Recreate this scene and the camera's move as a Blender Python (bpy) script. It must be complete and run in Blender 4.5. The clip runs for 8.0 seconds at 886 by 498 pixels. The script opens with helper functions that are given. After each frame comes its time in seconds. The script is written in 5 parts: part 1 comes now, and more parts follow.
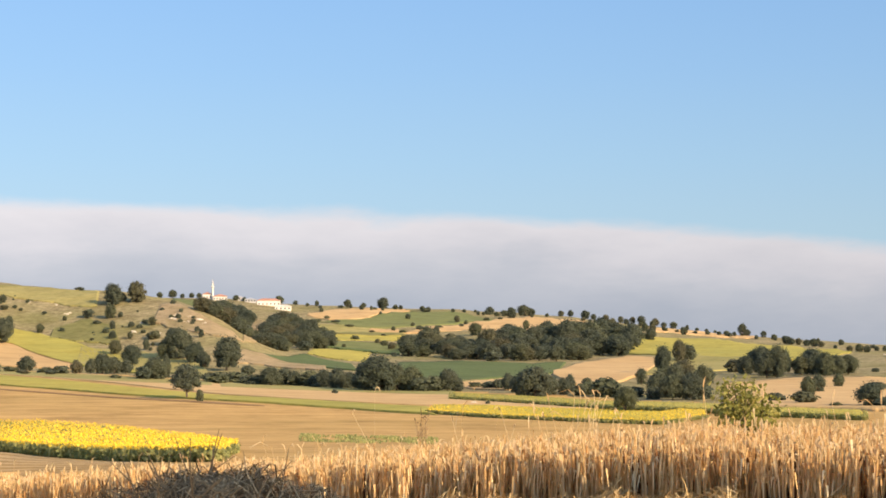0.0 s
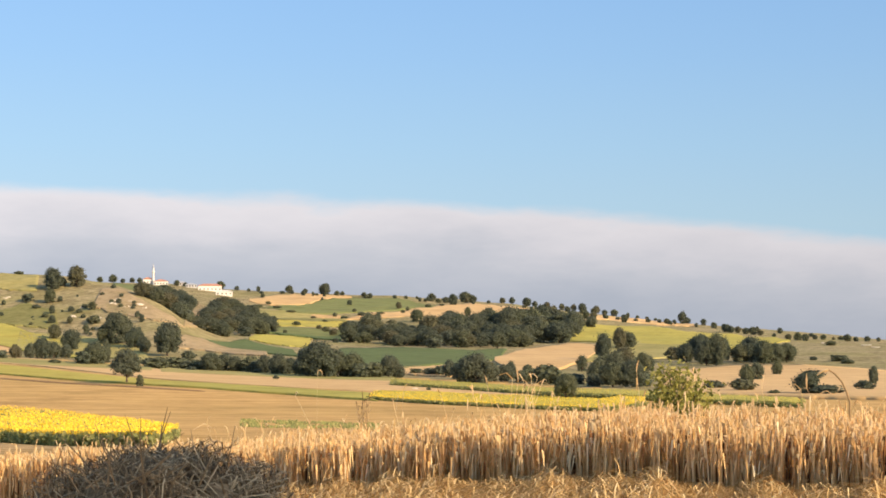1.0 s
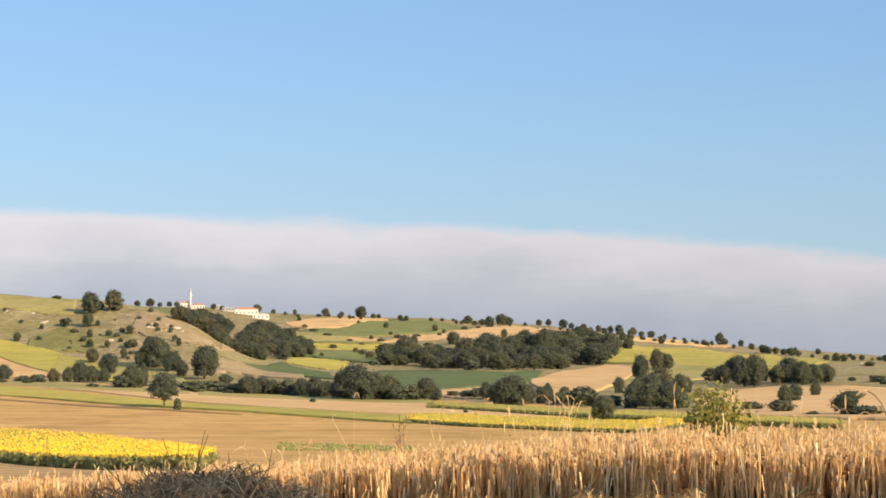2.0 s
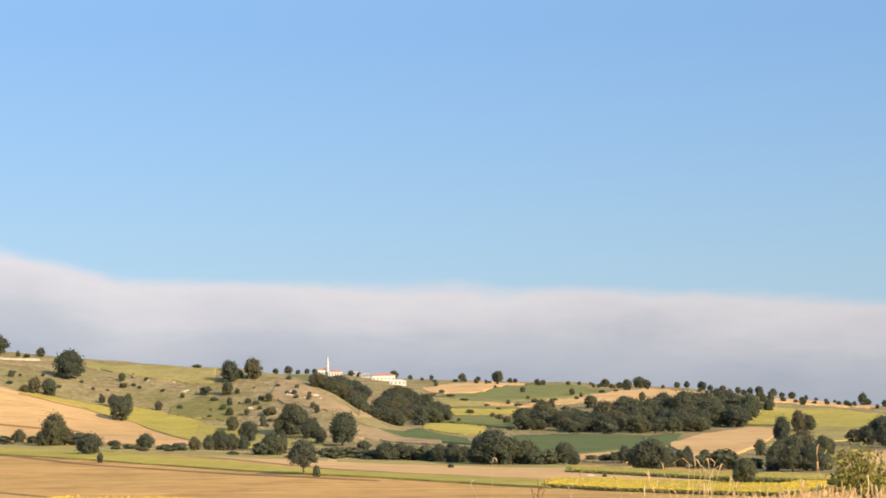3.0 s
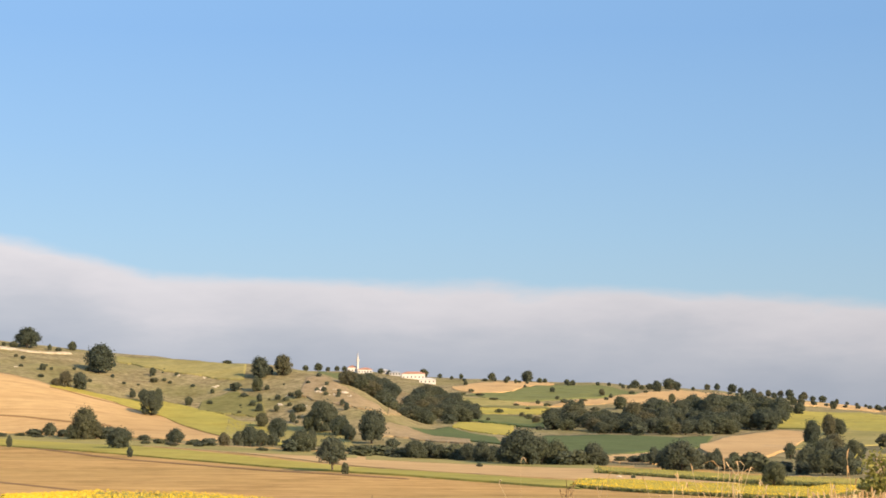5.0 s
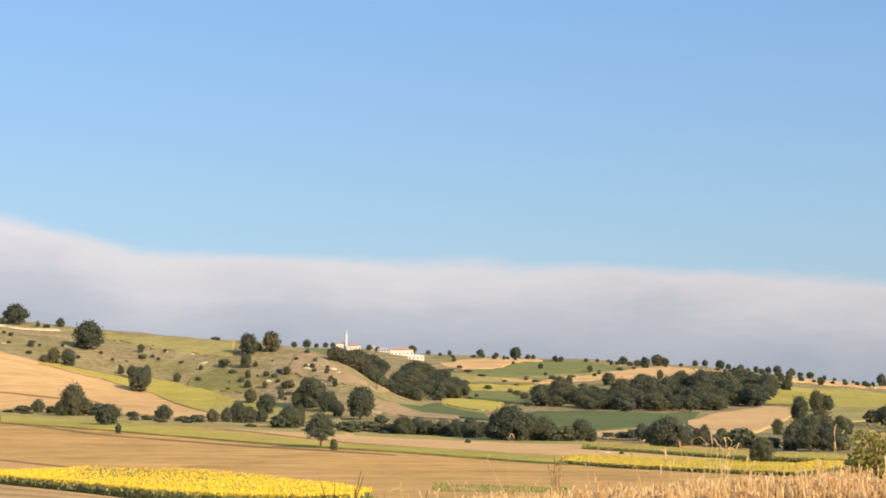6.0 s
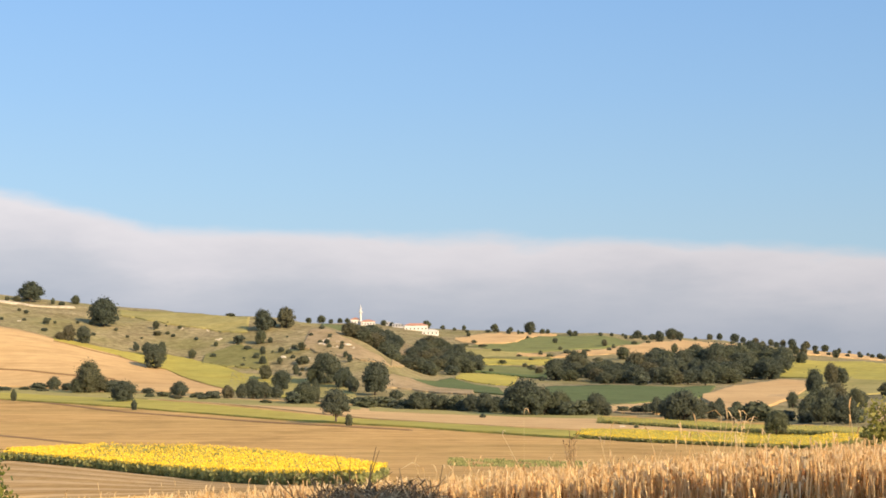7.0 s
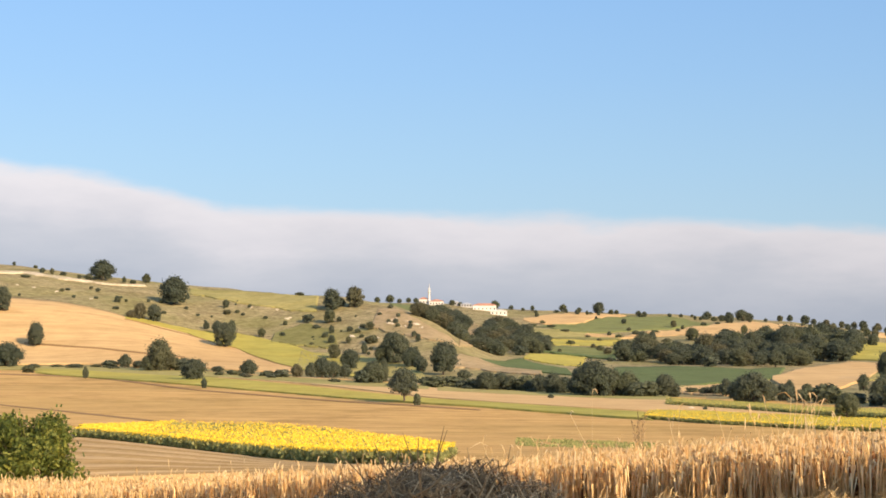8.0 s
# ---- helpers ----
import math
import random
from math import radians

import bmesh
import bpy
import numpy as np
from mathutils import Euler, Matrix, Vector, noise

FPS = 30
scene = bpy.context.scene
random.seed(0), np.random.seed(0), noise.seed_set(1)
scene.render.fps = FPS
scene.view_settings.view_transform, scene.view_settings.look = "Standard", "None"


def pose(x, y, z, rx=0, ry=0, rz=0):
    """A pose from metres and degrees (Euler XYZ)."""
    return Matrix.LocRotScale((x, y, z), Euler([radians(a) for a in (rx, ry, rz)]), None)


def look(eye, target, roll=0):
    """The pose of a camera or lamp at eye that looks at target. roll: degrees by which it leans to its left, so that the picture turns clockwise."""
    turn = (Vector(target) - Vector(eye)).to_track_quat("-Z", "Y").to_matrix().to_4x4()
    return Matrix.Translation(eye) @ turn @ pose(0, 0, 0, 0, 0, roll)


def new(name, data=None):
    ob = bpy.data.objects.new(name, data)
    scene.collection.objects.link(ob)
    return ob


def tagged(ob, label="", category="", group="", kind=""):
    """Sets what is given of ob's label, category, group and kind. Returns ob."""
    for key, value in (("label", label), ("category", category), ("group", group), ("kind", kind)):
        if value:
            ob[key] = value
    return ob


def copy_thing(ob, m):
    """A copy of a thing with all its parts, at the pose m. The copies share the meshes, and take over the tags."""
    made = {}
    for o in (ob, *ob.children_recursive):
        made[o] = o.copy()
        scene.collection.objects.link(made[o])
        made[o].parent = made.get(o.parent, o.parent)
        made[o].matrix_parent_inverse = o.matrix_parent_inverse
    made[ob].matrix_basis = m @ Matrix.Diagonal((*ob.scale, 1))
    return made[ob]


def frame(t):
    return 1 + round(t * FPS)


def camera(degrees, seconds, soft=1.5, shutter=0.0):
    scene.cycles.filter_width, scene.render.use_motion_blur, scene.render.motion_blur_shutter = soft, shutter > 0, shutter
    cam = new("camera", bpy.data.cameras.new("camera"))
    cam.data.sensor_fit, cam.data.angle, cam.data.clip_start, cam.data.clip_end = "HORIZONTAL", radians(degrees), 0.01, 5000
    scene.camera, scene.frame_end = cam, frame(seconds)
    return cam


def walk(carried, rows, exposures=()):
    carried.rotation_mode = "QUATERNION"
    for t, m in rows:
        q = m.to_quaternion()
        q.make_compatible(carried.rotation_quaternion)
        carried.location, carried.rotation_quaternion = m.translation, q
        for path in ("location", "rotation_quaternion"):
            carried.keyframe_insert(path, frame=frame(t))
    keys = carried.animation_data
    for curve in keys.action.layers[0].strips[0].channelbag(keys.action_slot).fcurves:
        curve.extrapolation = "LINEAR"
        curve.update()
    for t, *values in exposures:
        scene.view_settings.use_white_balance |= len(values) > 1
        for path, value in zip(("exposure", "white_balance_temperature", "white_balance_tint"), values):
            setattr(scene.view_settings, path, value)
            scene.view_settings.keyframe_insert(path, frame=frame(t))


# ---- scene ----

# ---- camera ----
cam = camera(27.95, 8.0, soft=1.72)
EYE, TILT = 1.5, 3.0
ROWS = [  # seconds, metres ahead, yaw, pitch, roll
    (0.0, 0.45, -6.919, -0.14, -0.246),
    (0.5, 0.25, -8.681, -0.446, -0.536),
    (1.0, 0.0, -8.78, -0.559, -0.649),
    (1.2, 0.0, -8.752, -0.462, -0.744),
    (2.3, 0.0, -6.618, 0.55, 0.037),
    (2.5, 0.0, -5.717, 0.934, 0.273),
    (3.0, 0.0, -3.265, 2.229, 0.593),
    (3.5, 0.0, -2.038, 2.731, 0.383),
    (4.0, 0.0, -1.576, 2.464, 0.479),
    (4.5, 0.0, -1.906, 2.416, 0.137),
    (6.0, 0.0, -2.659, 1.441, -0.124),
    (6.5, 0.0, -2.484, 1.141, 0.075),
    (7.0, 0.0, -2.208, 0.64, 0.227),
    (7.5, 0.0, -1.325, 0.166, 0.19),
    (8.0, 0.0, 0.0, 0.0, 0.0),
]
walk(cam, [(t, pose(0, 0, EYE, TILT) @ pose(0.12 * ahead, ahead, 0, 90 + pitch, roll, yaw)) for t, ahead, yaw, pitch, roll in ROWS],
     [(0.0, 0.87), (1.2, 0.88), (2.5, 0.80), (3.5, 0.77), (4.5, 0.73), (6.0, 0.77), (7.0, 0.79), (8.0, 0.86)])

# ---- light ----
SUN_BEARING, SUN_HEIGHT = 140.0, 24.0  # degrees clockwise from straight ahead, degrees up
world = bpy.data.worlds.new("sky")
scene.world = world
world.use_nodes = True
wn = world.node_tree
sky = wn.nodes.new("ShaderNodeTexSky")
sky.sky_type, sky.sun_disc = "NISHITA", False
sky.sun_elevation, sky.sun_rotation = radians(SUN_HEIGHT), radians(SUN_BEARING)
wn.links.new(sky.outputs[0], wn.nodes["Background"].inputs[0])
wn.nodes["Background"].inputs[1].default_value = 0.15
lamp = bpy.data.lights.new("sun", "SUN")
lamp.energy, lamp.angle, lamp.color = 4.3, radians(0.5), (1.0, 0.735, 0.44)
sb, sh = radians(SUN_BEARING), radians(SUN_HEIGHT)
sun = new("sun", lamp)
sun.matrix_world = look((900 * math.sin(sb) * math.cos(sh), 900 * math.cos(sb) * math.cos(sh), 900 * math.sin(sh)), (0, 0, 0))


# ---- materials ----
def nodes_of(name):
    m = bpy.data.materials.new(name)
    m.use_nodes = True
    nt = m.node_tree
    return m, nt, nt.nodes["Principled BSDF"]


def noise_tex(nt, scale, detail=6, rough=0.6, stretch=None, kind="Object"):
    tc = nt.nodes.new("ShaderNodeTexCoord")
    mp = nt.nodes.new("ShaderNodeMapping")
    if stretch:
        mp.inputs["Scale"].default_value = stretch[:3]
        if len(stretch) > 3:
            mp.inputs["Rotation"].default_value = (0, 0, radians(stretch[3]))
    nt.links.new(tc.outputs[kind], mp.inputs[0])
    n = nt.nodes.new("ShaderNodeTexNoise")
    n.inputs["Scale"].default_value, n.inputs["Detail"].default_value, n.inputs["Roughness"].default_value = scale, detail, rough
    nt.links.new(mp.outputs[0], n.inputs["Vector"])
    return n.outputs["Fac"]


def ramp(nt, fac, stops):
    r = nt.nodes.new("ShaderNodeValToRGB")
    el = r.color_ramp.elements
    while len(el) < len(stops):
        el.new(0.5)
    for e, (p, c) in zip(el, stops):
        e.position, e.color = p, (*c, 1)
    nt.links.new(fac, r.inputs[0])
    return r.outputs[0]


def mix(nt, fac, a, b, mode="MIX"):
    m = nt.nodes.new("ShaderNodeMix")
    m.data_type, m.blend_type = "RGBA", mode
    for sock, v in ((m.inputs[0], fac), (m.inputs[6], a), (m.inputs[7], b)):
        if isinstance(v, bpy.types.NodeSocket):
            nt.links.new(v, sock)
        else:
            sock.default_value = v if not isinstance(v, tuple) else (*v, 1)
    return m.outputs[2]


def bump(nt, bsdf, fac, strength, dist):
    b = nt.nodes.new("ShaderNodeBump")
    b.inputs["Strength"].default_value, b.inputs["Distance"].default_value = strength, dist
    nt.links.new(fac, b.inputs["Height"])
    nt.links.new(b.outputs[0], bsdf.inputs["Normal"])


def land(name, lo, hi, patch, coarse=0.02, fine=0.6, stretch=None, patch_at=(0.5, 0.62), relief=0.3, fine_mix=0.5, wear=0.6, rows=None):
    """Soil or crop cover seen from afar: three scales of mottle, a patch colour and, if asked, long uneven rows."""
    m, nt, b = nodes_of(name)
    big = noise_tex(nt, coarse, 5, 0.6, stretch)
    small = noise_tex(nt, fine, 6, 0.7, stretch)
    c = ramp(nt, small, [(0.3, lo), (0.7, hi)])
    k = ramp(nt, big, [(patch_at[0], (0, 0, 0)), (patch_at[1], (1, 1, 1))])
    f = nt.nodes.new("ShaderNodeMath")
    f.operation = "MULTIPLY"
    f.inputs[1].default_value = fine_mix
    nt.links.new(k, f.inputs[0])
    c = mix(nt, f.outputs[0], c, patch)
    mottle = noise_tex(nt, 0.055, 9, 0.78)
    c = mix(nt, wear, c, ramp(nt, mottle, [(0.34, (0.66, 0.64, 0.58)), (0.5, (1, 1, 1)), (0.68, (1.16, 1.17, 1.2))]), "MULTIPLY")
    if rows:
        lines = noise_tex(nt, rows[0], 4, 0.65, (0.035, 1, 1, rows[1]))
        c = mix(nt, rows[2], c, ramp(nt, lines, [(0.36, (0.62, 0.55, 0.45)), (0.48, (1, 1, 1)), (0.64, (1.14, 1.15, 1.15))]), "MULTIPLY")
    nt.links.new(c, b.inputs["Base Color"])
    b.inputs["Roughness"].default_value = 0.95
    b.inputs["Specular IOR Level"].default_value = 0.1
    bump(nt, b, small, relief, 0.6)
    return m


STUBBLE = land("stubble", (0.41, 0.25, 0.085), (0.59, 0.375, 0.145), (0.40, 0.265, 0.09), 0.016, 0.35, (0.4, 1, 1, -5), (0.42, 0.66), 0.5, 0.6, 0.95, (0.13, -8, 0.35))
PASTURE = land("dry_pasture", (0.13, 0.105, 0.050), (0.42, 0.345, 0.185), (0.19, 0.185, 0.058), 0.02, 0.3, None, (0.42, 0.66), 0.9, 0.6, 1.0)
PALE = land("pale_stubble", (0.46, 0.305, 0.14), (0.60, 0.41, 0.195), (0.43, 0.28, 0.12), 0.01, 0.25, (0.3, 1, 1, 8), (0.45, 0.7), wear=0.35, rows=(0.2, 8, 0.3))
SCARP = land("bare_scarp", (0.25, 0.185, 0.10), (0.42, 0.32, 0.18), (0.22, 0.19, 0.08), 0.05, 0.3, None, (0.5, 0.65), 0.9)
SCREE = land("pale_scree", (0.40, 0.33, 0.22), (0.66, 0.57, 0.42), (0.34, 0.29, 0.17), 0.06, 0.3, None, (0.48, 0.62), 0.9)
SWATH = land("swath_stubble", (0.33, 0.20, 0.07), (0.47, 0.30, 0.115), (0.33, 0.21, 0.075), 0.03, 0.5, (0.25, 1, 1, -10), wear=0.7)
YELLOW = land("sunflower_tops", (0.32, 0.29, 0.06), (0.54, 0.43, 0.06), (0.28, 0.28, 0.07), 0.05, 0.5, None, (0.5, 0.7), 0.8)
YELLOWGREEN = land("ripening_crop", (0.33, 0.285, 0.065), (0.46, 0.385, 0.085), (0.25, 0.245, 0.065), 0.015, 0.3, (0.4, 1, 1, 5), (0.45, 0.62), 0.5)
MEADOW = land("meadow", (0.25, 0.22, 0.075), (0.38, 0.325, 0.125), (0.22, 0.21, 0.065), 0.02, 0.2)
GREENGRASS = land("green_grass", (0.12, 0.125, 0.040), (0.25, 0.225, 0.085), (0.19, 0.175, 0.065), 0.03, 0.2)
GREEN = land("green_crop", (0.13, 0.15, 0.055), (0.20, 0.21, 0.075), (0.19, 0.195, 0.07), 0.012, 0.3, (0.3, 1, 1, 0))
DARKGREEN = land("dark_green_crop", (0.085, 0.115, 0.042), (0.13, 0.16, 0.058), (0.105, 0.125, 0.047), 0.02, 0.3)
TRACK = land("track_soil", (0.20, 0.115, 0.05), (0.32, 0.20, 0.09), (0.26, 0.16, 0.07), 0.05, 0.6)


def blades(name, stops, rough=0.7, through_light=0.25, by_object=0.0):
    """Straw or leaves: each blade with its own tone, some light passing through."""
    m, nt, b = nodes_of(name)
    geo = nt.nodes.new("ShaderNodeNewGeometry")
    col = ramp(nt, geo.outputs["Random Per Island"], stops)
    if by_object:
        info = nt.nodes.new("ShaderNodeObjectInfo")
        tint = ramp(nt, info.outputs["Random"], [(0.0, (0.72, 0.80, 0.84)), (0.45, (1, 1, 1)), (0.8, (1.18, 1.16, 0.9)), (1.0, (1.45, 1.12, 0.95))])
        col = mix(nt, by_object, col, tint, "MULTIPLY")
    mottle = noise_tex(nt, 7.0, 4, 0.6)
    col = mix(nt, 0.35, col, ramp(nt, mottle, [(0.3, (0.55, 0.5, 0.45)), (0.7, (1.1, 1.1, 1.05))]), "MULTIPLY")
    nt.links.new(col, b.inputs["Base Color"])
    b.inputs["Roughness"].default_value, b.inputs["Specular IOR Level"].default_value = rough, 0.25
    tr = nt.nodes.new("ShaderNodeBsdfTranslucent")
    nt.links.new(col, tr.inputs[0])
    ms = nt.nodes.new("ShaderNodeMixShader")
    ms.inputs[0].default_value = through_light
    nt.links.new(b.outputs[0], ms.inputs[1])
    nt.links.new(tr.outputs[0], ms.inputs[2])
    nt.links.new(ms.outputs[0], nt.nodes["Material Output"].inputs[0])
    return m


WHEAT = blades("ripe_wheat", [(0.0, (0.42, 0.22, 0.085)), (0.35, (0.74, 0.48, 0.21)), (0.7, (0.90, 0.68, 0.36)), (1.0, (0.96, 0.82, 0.53))], 0.5, 0.22)
# withered brown, with the shade between stalks painted into its tone
WITHERED_SHADE = blades("withered_leaf_and_gap_shade", [(0.0, (0.10, 0.042, 0.018)), (0.6, (0.24, 0.115, 0.045)), (1.0, (0.46, 0.25, 0.10))], 0.85, 0.1)
EAR = blades("wheat_ear", [(0.0, (0.66, 0.44, 0.19)), (1.0, (0.93, 0.76, 0.47))], 0.7, 0.35)
STRAW = blades("straw", [(0.0, (0.40, 0.25, 0.10)), (0.5, (0.72, 0.51, 0.23)), (1.0, (0.92, 0.73, 0.40))])
DRYWEED = blades("dry_weed", [(0.0, (0.13, 0.088, 0.045)), (0.6, (0.30, 0.205, 0.105)), (1.0, (0.60, 0.45, 0.25))], 0.85, 0.1)
LEAF = blades("dark_foliage", [(0.0, (0.102, 0.116, 0.088)), (0.6, (0.115, 0.132, 0.094)), (1.0, (0.134, 0.153, 0.100))], 0.9, 0.4, 0.7)
SHRUBLEAF = blades("shrub_leaf", [(0.0, (0.06, 0.085, 0.02)), (0.6, (0.12, 0.15, 0.03)), (1.0, (0.25, 0.26, 0.055))], 0.6, 0.3)
YOUNGLEAF = blades("yellowish_leaf", [(0.0, (0.16, 0.17, 0.035)), (0.6, (0.32, 0.31, 0.075)), (1.0, (0.50, 0.45, 0.14))], 0.6, 0.4)
SUNLEAF = blades("sunflower_leaf", [(0.0, (0.25, 0.275, 0.10)), (0.7, (0.38, 0.385, 0.145)), (1.0, (0.54, 0.49, 0.20))], 0.7, 0.5)
PETAL = blades("sunflower_petal", [(0.0, (0.46, 0.30, 0.015)), (0.5, (0.72, 0.50, 0.03)), (1.0, (0.86, 0.63, 0.07))], 0.7, 0.25)


def solid(name, lo, hi, scale, rough=0.85):
    m, nt, b = nodes_of(name)
    f = noise_tex(nt, scale, 6, 0.65)
    nt.links.new(ramp(nt, f, [(0.3, lo), (0.7, hi)]), b.inputs["Base Color"])
    b.inputs["Roughness"].default_value = rough
    bump(nt, b, f, 0.4, 0.05)
    return m


BARK = solid("bark", (0.06, 0.045, 0.03), (0.13, 0.10, 0.07), 3.0)
LIMESTONE = solid("limestone", (0.42, 0.36, 0.27), (0.66, 0.59, 0.47), 0.35)
WHITEWALL = solid("white_render", (0.56, 0.53, 0.48), (0.68, 0.65, 0.60), 0.5)
GREYWALL = solid("grey_render", (0.34, 0.33, 0.33), (0.46, 0.45, 0.44), 0.5)
ROOFTILE = solid("red_roof_tile", (0.36, 0.17, 0.11), (0.48, 0.25, 0.17), 0.8)
LEAD = solid("grey_lead", (0.30, 0.31, 0.33), (0.42, 0.43, 0.45), 0.8, 0.5)
WINDOW = solid("window_glass", (0.05, 0.06, 0.07), (0.09, 0.10, 0.11), 0.4, 0.15)

# ---- the land ----
# Heights of the land along lines that run across the view, near to far: distance and height, in metres, at each bearing.
BEARINGS = [-16.54, -11.4, -6.06, -1.53, 2.11, 5.74, 10.2, 15.39, 22.7]
LINES = [
    ("knoll", [4.0, 4.0, 4.0, 4.0, 4.0, 4.0, 4.0, 4.0, 4.0], [-0.1, -0.08, -0.05, 0.0, 0.0, 0.0, 0.0, 0.02, 0.04]),
    ("crop edge", [34.0, 30.0, 26.5, 24.0, 22.0, 20.5, 18.5, 16.5, 15.0], [-1.65, -1.45, -1.05, -0.75, -0.55, -0.35, -0.15, 0.0, 0.05]),
    ("crop back", [41.0, 36.5, 32.5, 30.0, 28.0, 26.5, 24.5, 22.5, 21.0], [-2.1, -1.85, -1.5, -1.25, -1.0, -0.75, -0.45, -0.15, -0.05]),
    ("slope", [120.0, 110.0, 110.0, 110.0, 110.0, 110.0, 110.0, 110.0, 110.0], [-7.2, -6.6, -6.4, -6.2, -6.0, -6.0, -5.5, -5.0, -5.0]),
    ("slope foot", [300.0, 265.0, 205.0, 190.0, 190.0, 190.0, 190.0, 190.0, 190.0], [-13.21, -12.19, -11.17, -10.9, -10.9, -10.37, -9.95, -9.43, -8.96]),
    ("plain", [440.0, 410.0, 380.0, 360.0, 350.0, 340.0, 320.0, 300.0, 280.0], [-14.0, -14.5, -15.0, -15.0, -15.2, -15.2, -15.2, -15.0, -14.5]),
    ("plain edge", [860.0, 820.0, 740.0, 680.0, 640.0, 600.0, 540.0, 460.0, 410.0], [-7.87, -9.67, -11.75, -13.74, -15.47, -16.22, -16.29, -15.59, -14.27]),
    ("hill foot", [1000.0, 960.0, 880.0, 800.0, 740.0, 720.0, 680.0, 600.0, 540.0], [29.19, 18.23, -3.74, -10.87, -12.98, -13.43, -14.78, -16.04, -16.76]),
    ("near crest", [1250.0, 1200.0, 1120.0, 1020.0, 900.0, 950.0, 900.0, 800.0, 720.0], [60.11, 45.19, 33.31, 22.53, -8.72, -10.14, -12.21, -14.58, -15.5]),
    ("valley", [1450.0, 1400.0, 1350.0, 1300.0, 1300.0, 1300.0, 1250.0, 1100.0, 950.0], [52.69, 38.96, 26.21, 7.3, 4.0, 1.94, -0.03, -7.2, -9.3]),
    ("ridge", [1900.0, 1900.0, 1900.0, 1850.0, 1850.0, 1900.0, 1900.0, 1900.0, 1700.0], [62.79, 52.34, 41.07, 42.58, 34.94, 31.5, 24.06, 5.03, -12.36]),
    ("behind", [2600.0, 2600.0, 2600.0, 2600.0, 2600.0, 2600.0, 2600.0, 2600.0, 2600.0], [73.49, 58.93, 43.35, 43.57, 35.32, 29.43, 18.59, -5.58, -30.32]),
    ("far", [4600.0, 4600.0, 4600.0, 4600.0, 4600.0, 4600.0, 4600.0, 4600.0, 4600.0], [65.9, 53.05, 39.29, 24.92, 22.0, 16.12, 4.49, -29.27, -64.2]),
]


def tangent(q, v):
    """Slopes of a curve through the rows v at q, that don't overshoot."""
    d = (v[1:] - v[:-1]) / (q[1:] - q[:-1])
    s = np.zeros_like(v)
    s[0], s[-1] = d[0], d[-1]
    same = d[1:] * d[:-1] > 0
    s[1:-1] = np.where(same, 2 * d[1:] * d[:-1] / np.where(same, d[1:] + d[:-1], 1), 0)
    return s


def hermite(q, v, s, k, x):
    n = np.arange(len(x))
    a, b = q[k, n], q[k + 1, n]
    w = b - a
    t = (x - a) / w
    return ((1 + 2 * t) * (1 - t) ** 2 * v[k, n] + t * (1 - t) ** 2 * w * s[k, n]
            + t * t * (3 - 2 * t) * v[k + 1, n] + t * t * (t - 1) * w * s[k + 1, n])


def across(values, bearing):
    q = np.array(BEARINGS)[:, None].repeat(len(bearing), 1)
    v = np.array(values, float)[:, None].repeat(len(bearing), 1)
    b = np.clip(bearing, BEARINGS[0], BEARINGS[-1])
    k = np.clip(np.searchsorted(BEARINGS, b) - 1, 0, len(BEARINGS) - 2)
    return hermite(q, v, tangent(q, v), k, b)


def ripple(x, y, r):
    """Small unevenness of the land."""
    far = np.clip((r - 60) / 500, 0, 1)
    hilly = np.clip((r - 800) / 300, 0, 1)
    w = 0.35 * np.sin(x / 31 + 1.3 * np.sin(y / 47)) * np.sin(y / 39 + 0.7)
    w += 1.1 * hilly * np.sin(x / 23 + 2 * np.sin(y / 61)) * np.sin(y / 37 + x / 71)
    w += 0.6 * hilly * np.sin(x / 9.7 + 1.7 * np.sin(y / 17)) * np.sin(y / 12.1)
    w += 0.15 * hilly * np.sin(x / 4.6 + 2.1 * np.sin(y / 13)) * np.sin(x / 15 + y / 9)
    return w * far


def ground_at(x, y):
    """Height of the land at x, y (arrays)."""
    x, y = np.atleast_1d(np.asarray(x, float)), np.atleast_1d(np.asarray(y, float))
    r = np.hypot(x, y)
    bearing = np.degrees(np.arctan2(x, y))
    q = np.array([across(row[1], bearing) for row in LINES])
    v = np.array([across(row[2], bearing) for row in LINES])
    rr = np.clip(r, q[0], q[-1])
    k = np.clip((q <= rr).sum(0) - 1, 0, len(LINES) - 2)
    return hermite(q, v, tangent(q, v), k, rr) + ripple(x, y, r)


def height(x, y):
    return float(ground_at(x, y)[0])


def mesh_object(name, verts, faces, mats, smooth=True, parent=None):
    me = bpy.data.meshes.new(name)
    me.from_pydata([tuple(p) for p in verts] if not isinstance(verts, np.ndarray) else verts.tolist(), [], faces if isinstance(faces, list) else faces.tolist())
    for m in mats if isinstance(mats, (list, tuple)) else [mats]:
        me.materials.append(m)
    if smooth:
        me.polygons.foreach_set("use_smooth", [True] * len(me.polygons))
    me.update()
    ob = new(name, me)
    ob.parent = parent
    return ob


def grid_faces(rows, cols, closed=False):
    i = np.arange(rows - 1)[:, None]
    j = np.arange(cols if closed else cols - 1)[None, :]
    j2 = (j + 1) % cols
    a = i * cols + j
    return np.stack([a, i * cols + j2, (i + 1) * cols + j2, (i + 1) * cols + j], -1).reshape(-1, 4)


